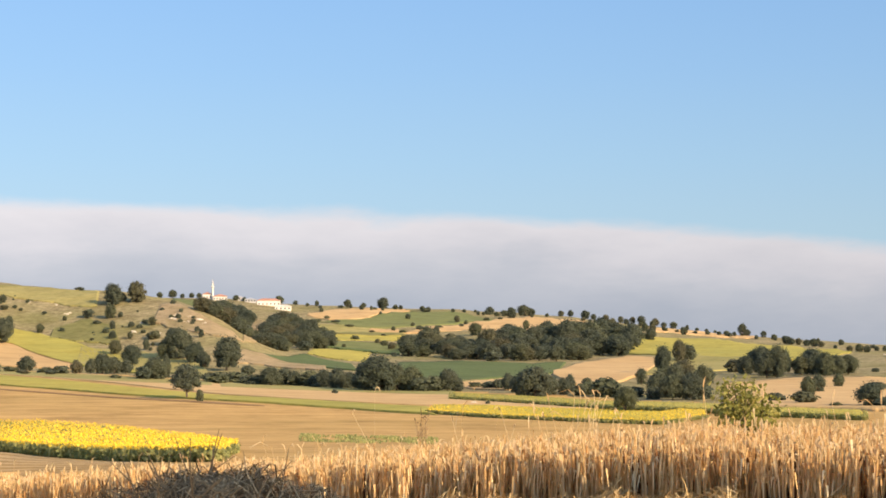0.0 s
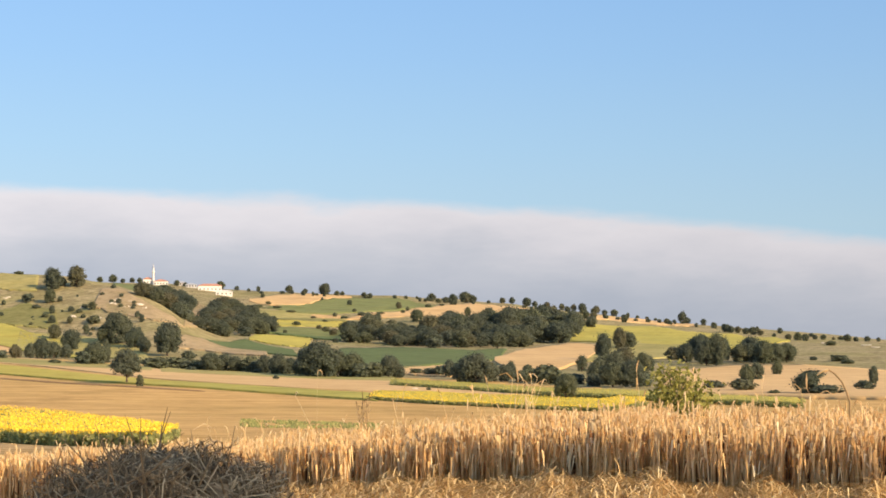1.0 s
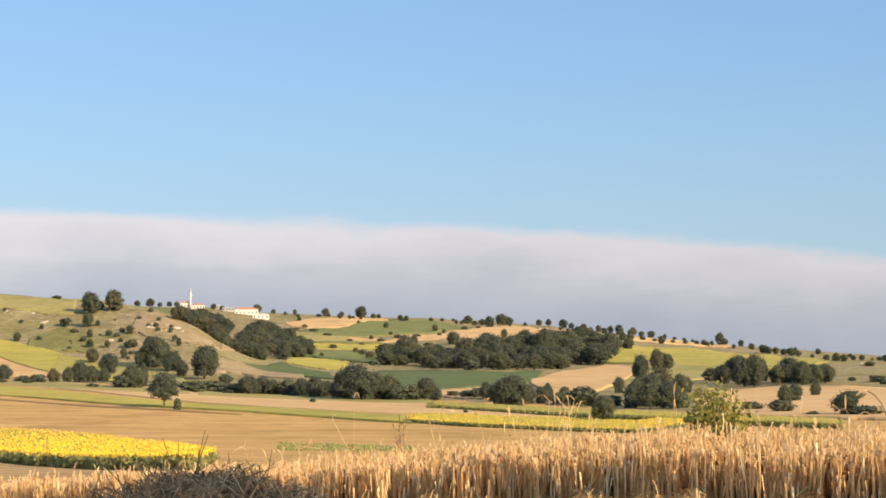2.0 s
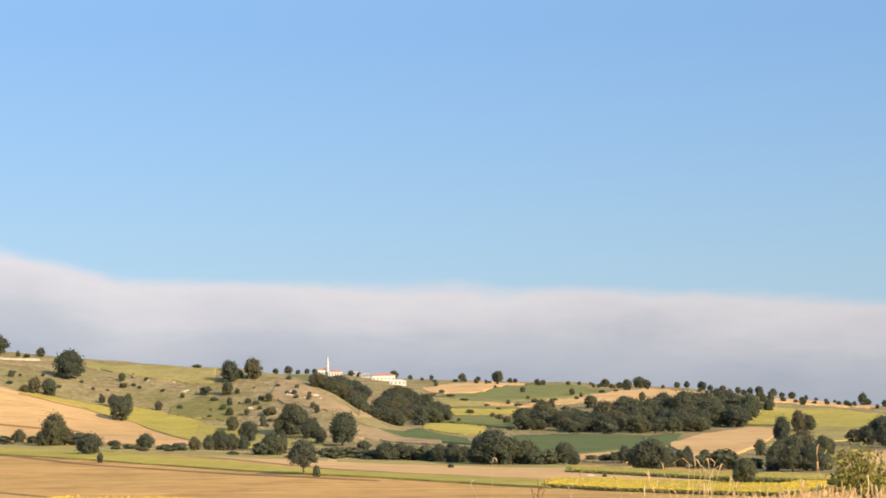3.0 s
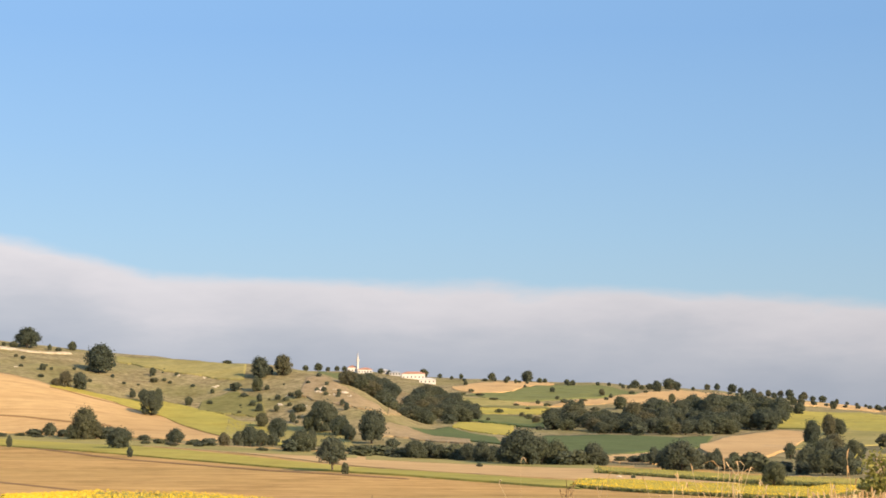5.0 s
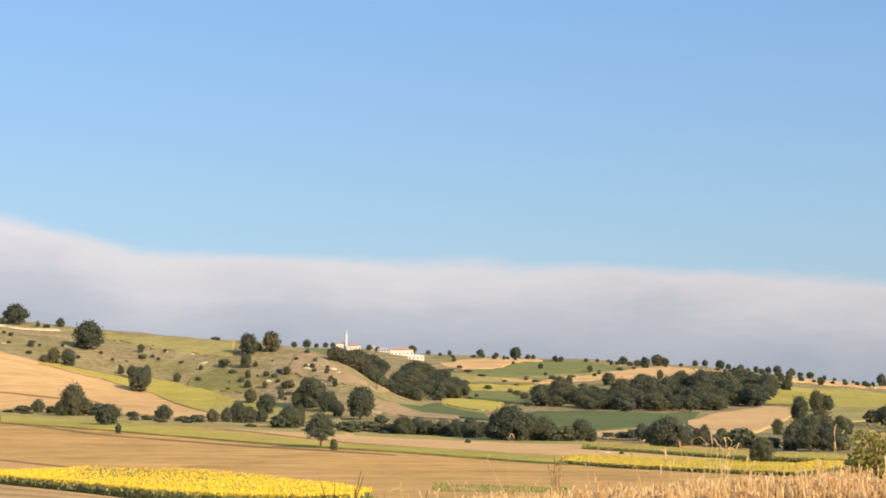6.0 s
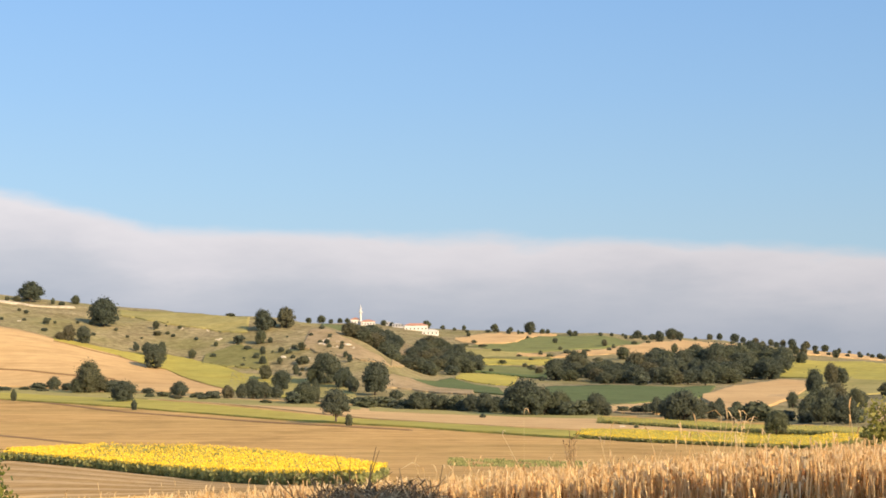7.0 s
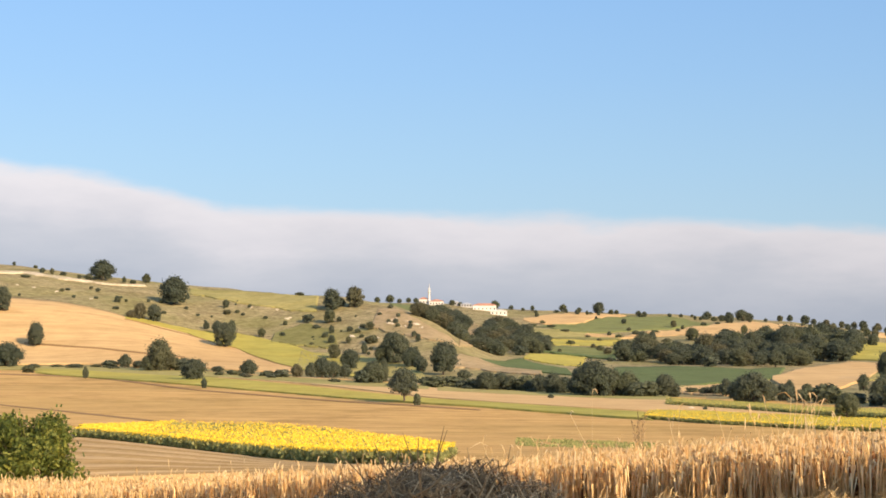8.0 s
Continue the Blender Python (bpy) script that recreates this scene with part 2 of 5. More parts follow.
turns = np.radians(np.concatenate([np.arange(-20, 26, 0.11), np.arange(26, 340, 4.0)]))
reach = np.concatenate([np.linspace(0.002, 60, 61), np.geomspace(62, 600, 70), np.arange(610, 800, 10.0), np.arange(800, 1300, 5.0), np.arange(1300, 2000, 10.0), np.geomspace(2020, 4700, 14)])
gx = (reach[:, None] * np.sin(turns)).ravel()
gy = (reach[:, None] * np.cos(turns)).ravel()
ground = mesh_object("ground", np.stack([gx, gy, ground_at(gx, gy)], 1), grid_faces(len(reach), len(turns), True)[:, ::-1], [STUBBLE, PASTURE])
tagged(ground, "rolling dry farmland of stubble and pasture", "ground", kind="structure")
mid_r = np.hypot(*(np.add.reduce(np.stack([gx, gy])[:, grid_faces(len(reach), len(turns), True)], 2) / 4))
mid_b = np.degrees(np.arctan2(*(np.add.reduce(np.stack([gx, gy])[:, grid_faces(len(reach), len(turns), True)], 2) / 4)))
ground.data.polygons.foreach_set("material_index", (mid_r > across(LINES[6][1], mid_b) + 6).astype(int).tolist())


def along(points, n):
    p = np.array(points, float)
    d = np.concatenate([[0], np.cumsum(np.hypot(*np.diff(p, axis=0).T))])
    s = np.linspace(0, d[-1], n)
    return np.stack([np.interp(s, d, p[:, 0]), np.interp(s, d, p[:, 1])], 1)


def field(name, mat, lift, label, front, back, n=90, m=26, wave=0.0):
    """A crop or stubble sheet between two edges, draped on the land, with its sides closed down to the soil."""
    rng = np.random.RandomState(len(name))
    f, b = along(front, n), along(back, n)
    s = np.concatenate([[0], np.linspace(0, 1, m), [1]])[:, None, None]
    p = f[None] * (1 - s) + b[None] * s
    slow = np.convolve(rng.normal(0, 1, n + 16), np.ones(9) / 3, "same")[8:-8]
    slow2 = np.convolve(rng.normal(0, 1, n + 16), np.ones(9) / 3, "same")[8:-8]
    rough = np.hypot(*f.mean(0)) * (0.0 if wave or mat is TRACK else 0.0016)
    p[..., 1] += rough * (slow[None] * (1 - s[..., 0]) + slow2[None] * s[..., 0])
    x, y = p[..., 0].ravel(), p[..., 1].ravel()
    z = ground_at(x, y).reshape(p.shape[:2])
    up = np.full_like(z, lift) * rng.uniform(0.95, 1.05, z.shape)
    if wave:
        up += wave * (1 + np.sin(np.arange(len(s)) * 1.3))[:, None]
    up[0], up[-1], up[:, 0], up[:, -1] = -0.1, -0.1, -0.1, -0.1
    ob = mesh_object(name, np.stack([x, y, (z + up).ravel()], 1), grid_faces(len(s), n)[:, ::-1], mat)
    return tagged(ob, label, "field", kind="structure")


FIELDS = [
    ("stubble_swaths", SWATH, 0.06, "stubble with rows of cut straw",
     [(-20.4, 68.5), (-18.8, 94.1), (-10.3, 92.4), (-3.6, 84.4)],
     [(-82.8, 277.4), (-50.4, 251.5), (-21.0, 187.8), (-5.1, 121.4)]),
    ("alfalfa_strip", YELLOWGREEN, 0.5, "long strip of yellow-green sunflower crop",
     [(-165.8, 723.2), (-83.3, 606.3), (-39.7, 535.5), (-3.6, 474.0), (29.3, 429.5), (46.8, 393.2)],
     [(-177.3, 772.9), (-95.2, 692.5), (-44.3, 598.4), (-3.9, 517.5), (31.7, 463.9), (51.7, 434.9)]),
    ("pale_stubble", PALE, 0.25, "pale stubble strip below the hedgerow",
     [(-87.9, 687.4), (-46.8, 631.3), (-4.1, 534.0), (32.5, 475.9), (53.9, 452.8), (88.1, 418.3)],
     [(-96.5, 753.9), (-52.4, 707.1), (-4.8, 631.5), (39.5, 577.7), (65.8, 552.6), (99.9, 474.1)]),
    ("west_stubble", PALE, 0.4, "pale mown wheat field on the hillside",
     [(-247.0, 825.9), (-204.2, 822.0), (-164.4, 818.7), (-112.9, 784.9), (-63.1, 754.4)],
     [(-291.4, 972.3), (-232.8, 972.5), (-175.1, 944.9), (-133.1, 924.5), (-102.9, 892.1), (-64.1, 796.4)]),
    ("mustard_strip", YELLOWGREEN, 0.6, "yellow-green crop band below the pasture",
     [(-168.0, 931.0), (-132.7, 921.5), (-102.2, 886.1), (-63.1, 784.5), (-30.3, 714.4)],
     [(-169.6, 939.8), (-135.2, 939.3), (-108.8, 942.7), (-75.1, 897.9), (-46.5, 842.7)]),
    ("hill_meadow", MEADOW, 0.6, "yellowish meadow on the hilltop",
     [(-151.7, 1064.2), (-107.9, 1018.3), (-70.0, 985.5)],
     [(-156.4, 1096.9), (-114.3, 1078.0), (-72.7, 1045.5)]),
    ("bushy_slope", GREENGRASS, 0.6, "green grassy patch on the pasture slope",
     [(-88.4, 911.7), (-72.3, 898.1), (-51.6, 884.5)],
     [(-88.7, 935.8), (-75.7, 958.0), (-57.5, 935.2)]),
    ("foot_meadow", MEADOW, 0.6, "grassy meadow at the foot of the bluff",
     [(-66.1, 790.2), (-32.0, 753.3), (-5.3, 696.0)],
     [(-71.1, 883.1), (-39.2, 858.1), (-10.0, 810.9)]),
    ("valley_field", DARKGREEN, 0.5, "dark green crop in the valley",
     [(21.7, 816.7), (41.3, 785.9), (54.6, 746.0)],
     [(16.5, 855.8), (40.9, 948.1), (58.9, 841.9)]),
    ("valley_gold", YELLOWGREEN, 0.4, "yellow crop strip in the valley",
     [(42.5, 951.1), (59.3, 908.1), (70.2, 901.3)],
     [(49.2, 1028.8), (68.1, 1042.8), (85.9, 1059.5)]),
    ("valley_green", GREEN, 0.4, "green crop strip in the valley",
     [(62.2, 1115.3), (83.1, 1065.8), (101.7, 1049.1)],
     [(69.5, 1211.0), (92.9, 1191.4), (114.2, 1177.5)]),
    ("upland_gold", YELLOWGREEN, 0.4, "yellow crop strip on the far slope",
     [(63.9, 1214.3), (91.4, 1221.6), (121.8, 1215.9)],
     [(65.7, 1286.3), (97.4, 1302.4), (133.4, 1311.2)]),
    ("upland_olive", MEADOW, 0.3, "olive meadow on the far slope",
     [(62.2, 1298.5), (94.8, 1323.6), (132.3, 1320.4)],
     [(65.2, 1457.5), (101.9, 1422.4), (141.6, 1412.9)]),
    ("upland_green", GREEN, 0.4, "green field below the ridge",
     [(68.6, 1481.4), (106.4, 1422.0), (158.5, 1444.3), (242.4, 1572.4)],
     [(86.5, 1507.5), (113.6, 1517.8), (180.6, 1746.7), (221.1, 1675.5)]),
    ("ridge_stubble", PALE, 0.5, "pale mown field on the ridge",
     [(68.6, 1544.5), (86.5, 1507.5), (114.1, 1523.7), (179.9, 1749.8)],
     [(70.9, 1574.4), (93.0, 1666.4), (117.2, 1710.0), (178.8, 1783.1)]),
    ("upland_stubble", PALE, 0.5, "pale mown field on the far slope",
     [(131.0, 1350.7), (182.9, 1387.0), (232.5, 1343.0), (288.5, 1387.3)],
     [(145.7, 1409.5), (208.1, 1504.7), (292.4, 1704.1), (328.4, 1602.7)]),
    ("pale_track", PALE, 0.6, "pale strip of bare soil",
     [(109.6, 1382.7), (132.5, 1374.6)],
     [(112.4, 1406.5), (136.0, 1410.5)]),
    ("hollow_field", DARKGREEN, 0.5, "dark green crop in front of the wood",
     [(62.9, 660.0), (84.4, 641.0), (115.5, 693.4), (143.5, 770.8)],
     [(84.1, 882.0), (119.3, 905.2), (151.0, 873.0), (174.4, 908.4)]),
    ("hollow_stubble", PALE, 0.5, "patch of pale stubble",
     [(79.3, 609.9), (86.2, 584.7), (97.9, 585.9)],
     [(84.1, 654.6), (96.1, 651.4), (117.2, 693.2)]),
    ("knoll_stubble", PALE, 0.6, "pale mown field on a low knoll",
     [(135.6, 735.6), (118.1, 603.6), (135.9, 616.7), (222.0, 901.0)],
     [(143.7, 779.9), (184.5, 915.6), (220.6, 972.3), (233.6, 947.6)]),
    ("east_meadow", YELLOWGREEN, 0.4, "yellow-green crop on the eastern slope",
     [(230.8, 1022.3), (258.7, 938.0), (286.3, 876.4), (356.9, 988.5)],
     [(301.0, 1314.0), (382.4, 1386.2), (377.7, 1155.9), (362.0, 1002.6)]),
    ("east_olive_meadow", MEADOW, 0.4, "olive green meadow on the eastern slope",
     [(166.0, 732.2), (188.5, 767.0), (214.7, 788.1), (244.2, 810.9)],
     [(228.4, 927.2), (258.6, 1024.8), (266.8, 979.2), (280.6, 931.6)]),
    ("wood_scar", SCARP, 0.5, "bare rocky gap in the valley wood",
     [(7.8, 880.0), (14.0, 921.9), (25.2, 1104.7)],
     [(17.5, 1452.9), (24.4, 1509.7), (31.9, 1479.6)]),
    ("ridge_green", GREEN, 0.4, "green field below the village trees",
     [(-29.5, 1011.4), (-30.8, 1644.4), (-9.9, 1638.7)],
     [(-52.5, 1760.8), (-32.5, 1737.3), (-13.2, 1734.6)]),
    ("east_ridge_stubble", PALE, 0.5, "pale mown field on the eastern ridge",
     [(353.4, 1468.1), (400.2, 1505.7), (457.5, 1501.9)],
     [(402.0, 1681.6), (451.1, 1697.1), (525.7, 1725.7)]),
    ("east_stubble", PALE, 0.5, "pale mown field on the eastern slope",
     [(116.6, 412.8), (127.6, 390.7), (137.8, 371.2), (152.4, 354.1)],
     [(184.0, 651.0), (231.3, 708.2), (259.3, 704.8), (267.6, 621.3)]),
    ("farm_track", TRACK, 0.12, "brown earth track along the field edge",
     [(-207.1, 700.0), (-175.2, 705.6), (-138.4, 689.2), (-78.0, 567.7), (-37.3, 504.1), (-3.4, 450.0), (10.5, 436.4)],
     [(-218.1, 737.4), (-180.3, 726.0), (-144.3, 718.7), (-80.6, 587.0), (-38.7, 522.1), (-3.6, 471.0), (10.7, 445.4)]),
    ("furrow_track", TRACK, 0.08, "brown earth track through the stubble",
     [(-132.6, 448.8), (-110.9, 447.0), (-82.0, 396.6), (-57.1, 358.5), (-39.3, 341.2)],
     [(-136.5, 461.8), (-114.5, 461.5), (-85.4, 412.8), (-59.5, 373.3), (-40.7, 353.2)]),
    ("slope_track", TRACK, 0.55, "brown track across the mown field",
     [(-204.7, 868.2), (-163.2, 852.5), (-118.9, 826.5)],
     [(-206.1, 874.0), (-164.3, 858.4), (-120.2, 835.4)]),
    ("bluff_scarp", SCARP, 0.6, "bare pale scarp of the limestone bluff",
     [(-37.9, 927.2), (-24.0, 900.7), (-6.7, 883.0), (8.7, 883.0)],
     [(-36.0, 978.3), (-26.1, 978.7), (-12.5, 936.9), (4.6, 907.0)]),
    ("crest_scree", SCREE, 0.7, "pale stony strip along the hill crest",
     [(-283.8, 1058.6), (-256.9, 1087.1), (-232.0, 1068.1), (-203.6, 1061.7), (-178.4, 1072.3)],
     [(-298.6, 1113.7), (-264.5, 1119.2), (-236.5, 1088.6), (-207.6, 1082.3), (-179.9, 1081.1)]),
    ("bluff_foot", SCARP, 0.6, "bare pale track down the foot of the bluff",
     [(-3.6, 802.0), (16.6, 792.8), (41.8, 749.8)],
     [(1.6, 838.0), (17.9, 855.8), (44.6, 800.8)]),
    ("field_margin", TRACK, 0.5, "brown margin between mown field and crop",
     [(-167.5, 928.0), (-131.8, 915.6), (-102.2, 886.1), (-62.6, 778.5)],
     [(-168.6, 933.9), (-132.7, 921.5), (-102.9, 892.1), (-63.4, 787.5)]),
    ("valley_margin", DARKGREEN, 1.0, "dark green hedge bank in the valley",
     [(58.5, 1079.4), (82.4, 1056.8), (98.8, 1019.2)],
     [(59.6, 1100.4), (84.5, 1083.7), (102.3, 1055.1)]),
    ("upland_margin", GREENGRASS, 0.8, "green grassy bank on the far slope",
     [(59.8, 1292.6), (92.0, 1284.7), (131.1, 1308.5)],
     [(60.1, 1298.6), (95.3, 1329.6), (132.3, 1320.4)]),
    ("hedge_verge", MEADOW, 0.3, "rough green verge along the hedgerow",
     [(-219.9, 768.1), (-149.0, 742.2), (-88.7, 693.3), (-44.8, 631.4), (-2.7, 598.5)],
     [(-232.4, 811.4), (-162.0, 806.9), (-95.7, 747.9), (-49.0, 691.3), (-2.9, 657.0)]),
    ("hedge_verge", MEADOW, 0.3, "rough green verge along the hedgerow",
     [(-2.6, 591.0), (31.7, 569.1), (68.4, 532.6)],
     [(-2.9, 657.0), (35.0, 629.0), (75.5, 587.7)]),
    ("sunflower_canopy", YELLOW, 0.8, "yellow-green canopy of the sunflower strip",
     [(45.7, 406.1), (55.5, 376.5), (69.3, 355.9), (83.4, 337.4), (97.9, 359.5)],
     [(51.5, 444.7), (64.8, 439.9), (79.9, 409.9), (93.8, 379.2), (112.0, 408.6)]),
    ("crop_canopy", YELLOWGREEN, 1.1, "green canopy of the thin crop strip",
     [(62.3, 497.1), (81.7, 456.2), (98.9, 398.9), (110.5, 361.5), (123.0, 333.5)],
     [(66.2, 528.4), (87.3, 487.2), (108.0, 435.3), (117.9, 385.9), (130.8, 354.6)]),
]
for name, mat, lift, label, front, back in FIELDS:
    if mat is SWATH:
        rows_ob = field(name, mat, lift, label, front, back, 120, 150, 0.09)
        rows_ob.data.materials.append(PALE)
        rows_ob.data.polygons.foreach_set("material_index", [1 if (k // 119) % 6 < 3 else 0 for k in range(len(rows_ob.data.polygons))])
    else:
        if mat in (TRACK, SCREE):
            thin = 0.5 if mat is TRACK else 0.4
            back = [(a + (c - a) * thin, b + (d - b) * thin) for (a, b), (c, d) in zip(front, back)]
        field(name, mat, lift, label, front, back)

# ---- sky and clouds far off ----
def backdrop_material():
    m, nt, b = nodes_of("evening_sky")
    nt.nodes.remove(b)
    em = nt.nodes.new("ShaderNodeEmission")
    tc = nt.nodes.new("ShaderNodeTexCoord")
    sep = nt.nodes.new("ShaderNodeSeparateXYZ")
    nt.links.new(tc.outputs["Object"], sep.inputs[0])

    def maths(op, a, b2, c=None):
        n = nt.nodes.new("ShaderNodeMath")
        n.operation = op
        for s, v in zip(n.inputs, (a, b2, c)):
            if v is None:
                continue
            if isinstance(v, bpy.types.NodeSocket):
                nt.links.new(v, s)
            else:
                s.default_value = v
        return n.outputs[0]
    z, x = sep.outputs[2], sep.outputs[0]
    up = maths("DIVIDE", z, 1000.0)
    blue = ramp(nt, up, [(0.26, (0.375, 0.525, 0.630)), (0.46, (0.325, 0.500, 0.668)), (0.70, (0.272, 0.455, 0.688)), (1.0, (0.224, 0.405, 0.682))])
    # the bank's upper edge: a slow swell with wisps, higher to the west
    wisps = noise_tex(nt, 0.006, 6, 0.62, (0.5, 0.5, 2.0))
    swell = noise_tex(nt, 0.0022, 4, 0.55, (1, 1, 2.2))
    edge = ramp(nt, maths("MULTIPLY_ADD", x, 1 / 3200, 0.375),
                [(0.0, (0.82,) * 3), (0.10, (0.74,) * 3), (0.2, (0.60,) * 3), (0.36, (0.585,) * 3), (0.55, (0.55,) * 3), (0.74, (0.50,) * 3), (0.95, (0.36,) * 3)])
    edge = maths("MULTIPLY_ADD", edge, 600.0, -40.0)
    edge = maths("MULTIPLY_ADD", swell, 50.0, edge)
    edge = maths("MULTIPLY_ADD", wisps, 46.0, edge)
    depth = maths("SUBTRACT", edge, z)
    cover = nt.nodes.new("ShaderNodeMapRange")
    cover.interpolation_type = "SMOOTHSTEP"
    cover.inputs[1].default_value, cover.inputs[2].default_value = 0.0, 48.0
    nt.links.new(depth, cover.inputs[0])
    tone = ramp(nt, maths("DIVIDE", maths("ADD", depth, maths("MULTIPLY_ADD", wisps, 90.0, maths("MULTIPLY_ADD", swell, 120.0, -75.0))), 330.0),
                [(0.04, (0.50, 0.56, 0.625)), (0.22, (0.595, 0.572, 0.595)), (0.40, (0.535, 0.522, 0.553)), (0.60, (0.44, 0.45, 0.495)), (0.92, (0.35, 0.378, 0.437))])
    nt.links.new(mix(nt, cover.outputs[0], blue, tone), em.inputs[0])
    nt.links.new(maths("MULTIPLY_ADD", x, -0.00005, 0.735), em.inputs[1])
    nt.links.new(em.outputs[0], nt.nodes["Material Output"].inputs[0])
    return m


ring = np.radians(np.arange(0, 360, 3.0))
tiers = np.array([-250, 0, 200, 400, 600, 800, 1000, 1250.0])
radius = 4650.0
bx = np.tile(radius * np.sin(ring), len(tiers))
by = np.tile(radius * np.cos(ring), len(tiers))
backdrop = mesh_object("backdrop", np.stack([bx, by, tiers.repeat(len(ring))], 1), grid_faces(len(tiers), len(ring), True), backdrop_material())
tagged(backdrop, "blue evening sky above a long pale cloud bank", "sky", kind="structure")

# ---- trees ----
def quads_from(centre, u, v):
    """Four-cornered leaves at centre, spanned by the half axes u and v."""
    p = np.stack([centre - u - v, centre + u - v, centre + u + v, centre - u + v], 1).reshape(-1, 3)
    return p, np.arange(len(p)).reshape(-1, 4)


def unit(rng, n):
    d = rng.normal(0, 1, (n, 3))
    return d / np.linalg.norm(d, axis=1)[:, None]


def leaf_cloud(rng, lobes, radii, n, size):
    """Leaf clumps over the lobes of a crown, denser at their skin, round a dim uneven core."""
    k = rng.choice(len(lobes), n, p=radii ** 2 / (radii ** 2).sum())
    d = unit(rng, n)
    d[:, 2] = np.where(d[:, 2] < -0.5, -d[:, 2], d[:, 2])
    c = lobes[k] + d * (radii[k] * (rng.uniform(0.70, 1.0, n) + np.abs(rng.normal(0, 0.32, n)) * (rng.uniform(0, 1, n) < 0.6)))[:, None]
    tilt = unit(rng, n) * 0.7 + d
    tilt /= np.linalg.norm(tilt, axis=1)[:, None]
    u = np.cross(tilt, unit(rng, n))
    u /= np.linalg.norm(u, axis=1)[:, None]
    v = np.cross(tilt, u)
    w = size * rng.uniform(0.6, 1.3, n)[:, None]
    return quads_from(c, u * w, v * w * 0.75)


def lumps(rng, lobes, radii, shrink=0.66):
    """Low uneven cores inside the lobes."""
    vs, fs = [], []
    rows, cols = 6, 9
    for c, r in zip(lobes, radii):
        th = np.linspace(0.05, math.pi - 0.05, rows)[:, None]
        ph = np.linspace(0, 2 * math.pi, cols, endpoint=False)[None]
        d = np.stack([np.sin(th) * np.cos(ph), np.sin(th) * np.sin(ph), np.cos(th) + 0 * ph], -1)
        p = c + d * (r * shrink * rng.uniform(0.8, 1.1, (rows, cols)))[..., None]
        fs.append(grid_faces(rows, cols, True) + sum(len(q) for q in vs))
        vs.append(p.reshape(-1, 3))
    return np.concatenate(vs), np.concatenate(fs)


def limb(path, radii, sides=7):
    """A tapered round stem along a path."""
    path = np.array(path, float)
    ph = np.linspace(0, 2 * math.pi, sides, endpoint=False)
    vs = []
    for k, (p, r) in enumerate(zip(path, radii)):
        t = path[min(k + 1, len(path) - 1)] - path[max(k - 1, 0)]
        t = t / np.linalg.norm(t)
        a = np.cross(t, (0.31, 0.9, 0.2))
        a /= np.linalg.norm(a)
        b = np.cross(t, a)
        vs.append(p + r * (np.cos(ph)[:, None] * a + np.sin(ph)[:, None] * b))
    return np.concatenate(vs), grid_faces(len(path), sides, True)


def joined(pieces):
    vs, fs, at = [], [], 0
    for v, f in pieces:
        vs.append(v)
        fs.append(f + at)
        at += len(v)
    return np.concatenate(vs), np.concatenate(fs)


def build_tree(seed, base=0.14, n_lobes=12, leaves=4600, size=0.023, top=0.30, category="tree", mat=None):
    """A tree one metre high and wide, to be scaled: tapered trunk with limbs, and a crown of lobes."""
    rng = np.random.RandomState(seed)
    root = new(category)
    mid, half = (1 + base) / 2, (1 - base) / 2
    pts = [(0, 0, mid)]
    rad = [0.33]
    for k in range(n_lobes):
        a, h = 2 * math.pi * (k * 0.618 + rng.uniform(-0.09, 0.09)), -0.85 + 1.75 * (k + 0.5) / n_lobes
        ring_r = math.sqrt(max(0.03, 1 - abs(h + 0.12) ** 2.1)) * (1 - top * max(0, h)) * rng.uniform(0.78, 1.12)
        r = rng.choice([0.09, 0.13, 0.17, 0.23]) * rng.uniform(0.9, 1.1)
        pts.append(((0.5 - r) * ring_r * math.cos(a), (0.5 - r) * ring_r * math.sin(a), mid + (half - r * 0.9) * h * rng.uniform(0.95, 1.1)))
        rad.append(r)
    if base < 0.1:
        for k in range(4):
            a, r = 1.6 * k + rng.uniform(-0.4, 0.4), rng.uniform(0.09, 0.15)
            pts.append((0.24 * math.cos(a), 0.24 * math.sin(a), base + r * 0.8))
            rad.append(r)
    pts, rad = np.array(pts), np.array(rad)
    v, f = joined([lumps(rng, pts, rad), leaf_cloud(rng, pts, rad, leaves, size)])
    mesh_object("crown" if category == "tree" else "foliage", v, f, mat or LEAF, False, root)
    stems = [limb([(0, 0, -0.06), (0.01, 0, base * 0.6), (0.0, 0.02, base + 0.1), (0.02, 0, mid)], [0.052, 0.036, 0.028, 0.014])]
    for k in range(4):
        q = pts[1 + 3 * k % n_lobes]
        stems.append(limb([(0, 0.01, base + 0.02 * k), q * (0.5, 0.5, 0.75), q], [0.02, 0.014, 0.005], 5))
    v, f = joined(stems)
    mesh_object("trunk" if category == "tree" else "stem", v, f, BARK, True, root)
    return root


TREE_KINDS = [build_tree(11, 0.04, 19), build_tree(12, 0.02, 20), build_tree(13, 0.08, 18, top=0.4), build_tree(14, 0.0, 21), build_tree(15, 0.06, 19, top=0.1)]
LEAFY_KINDS = [build_tree(21, 0.05, 20, 8500, 0.020), build_tree(22, 0.08, 18, 8500, 0.020, 0.35), build_tree(23, 0.02, 22, 8500, 0.020)]
LONE_KIND = build_tree(24, 0.15, 18, 8000, 0.021)
SHRUB_KINDS = [build_tree(31, 0.0, 9, 800, 0.06, category="shrub"), build_tree(32, 0.0, 11, 800, 0.06, category="shrub"), build_tree(33, 0.02, 8, 800, 0.06, category="shrub")]

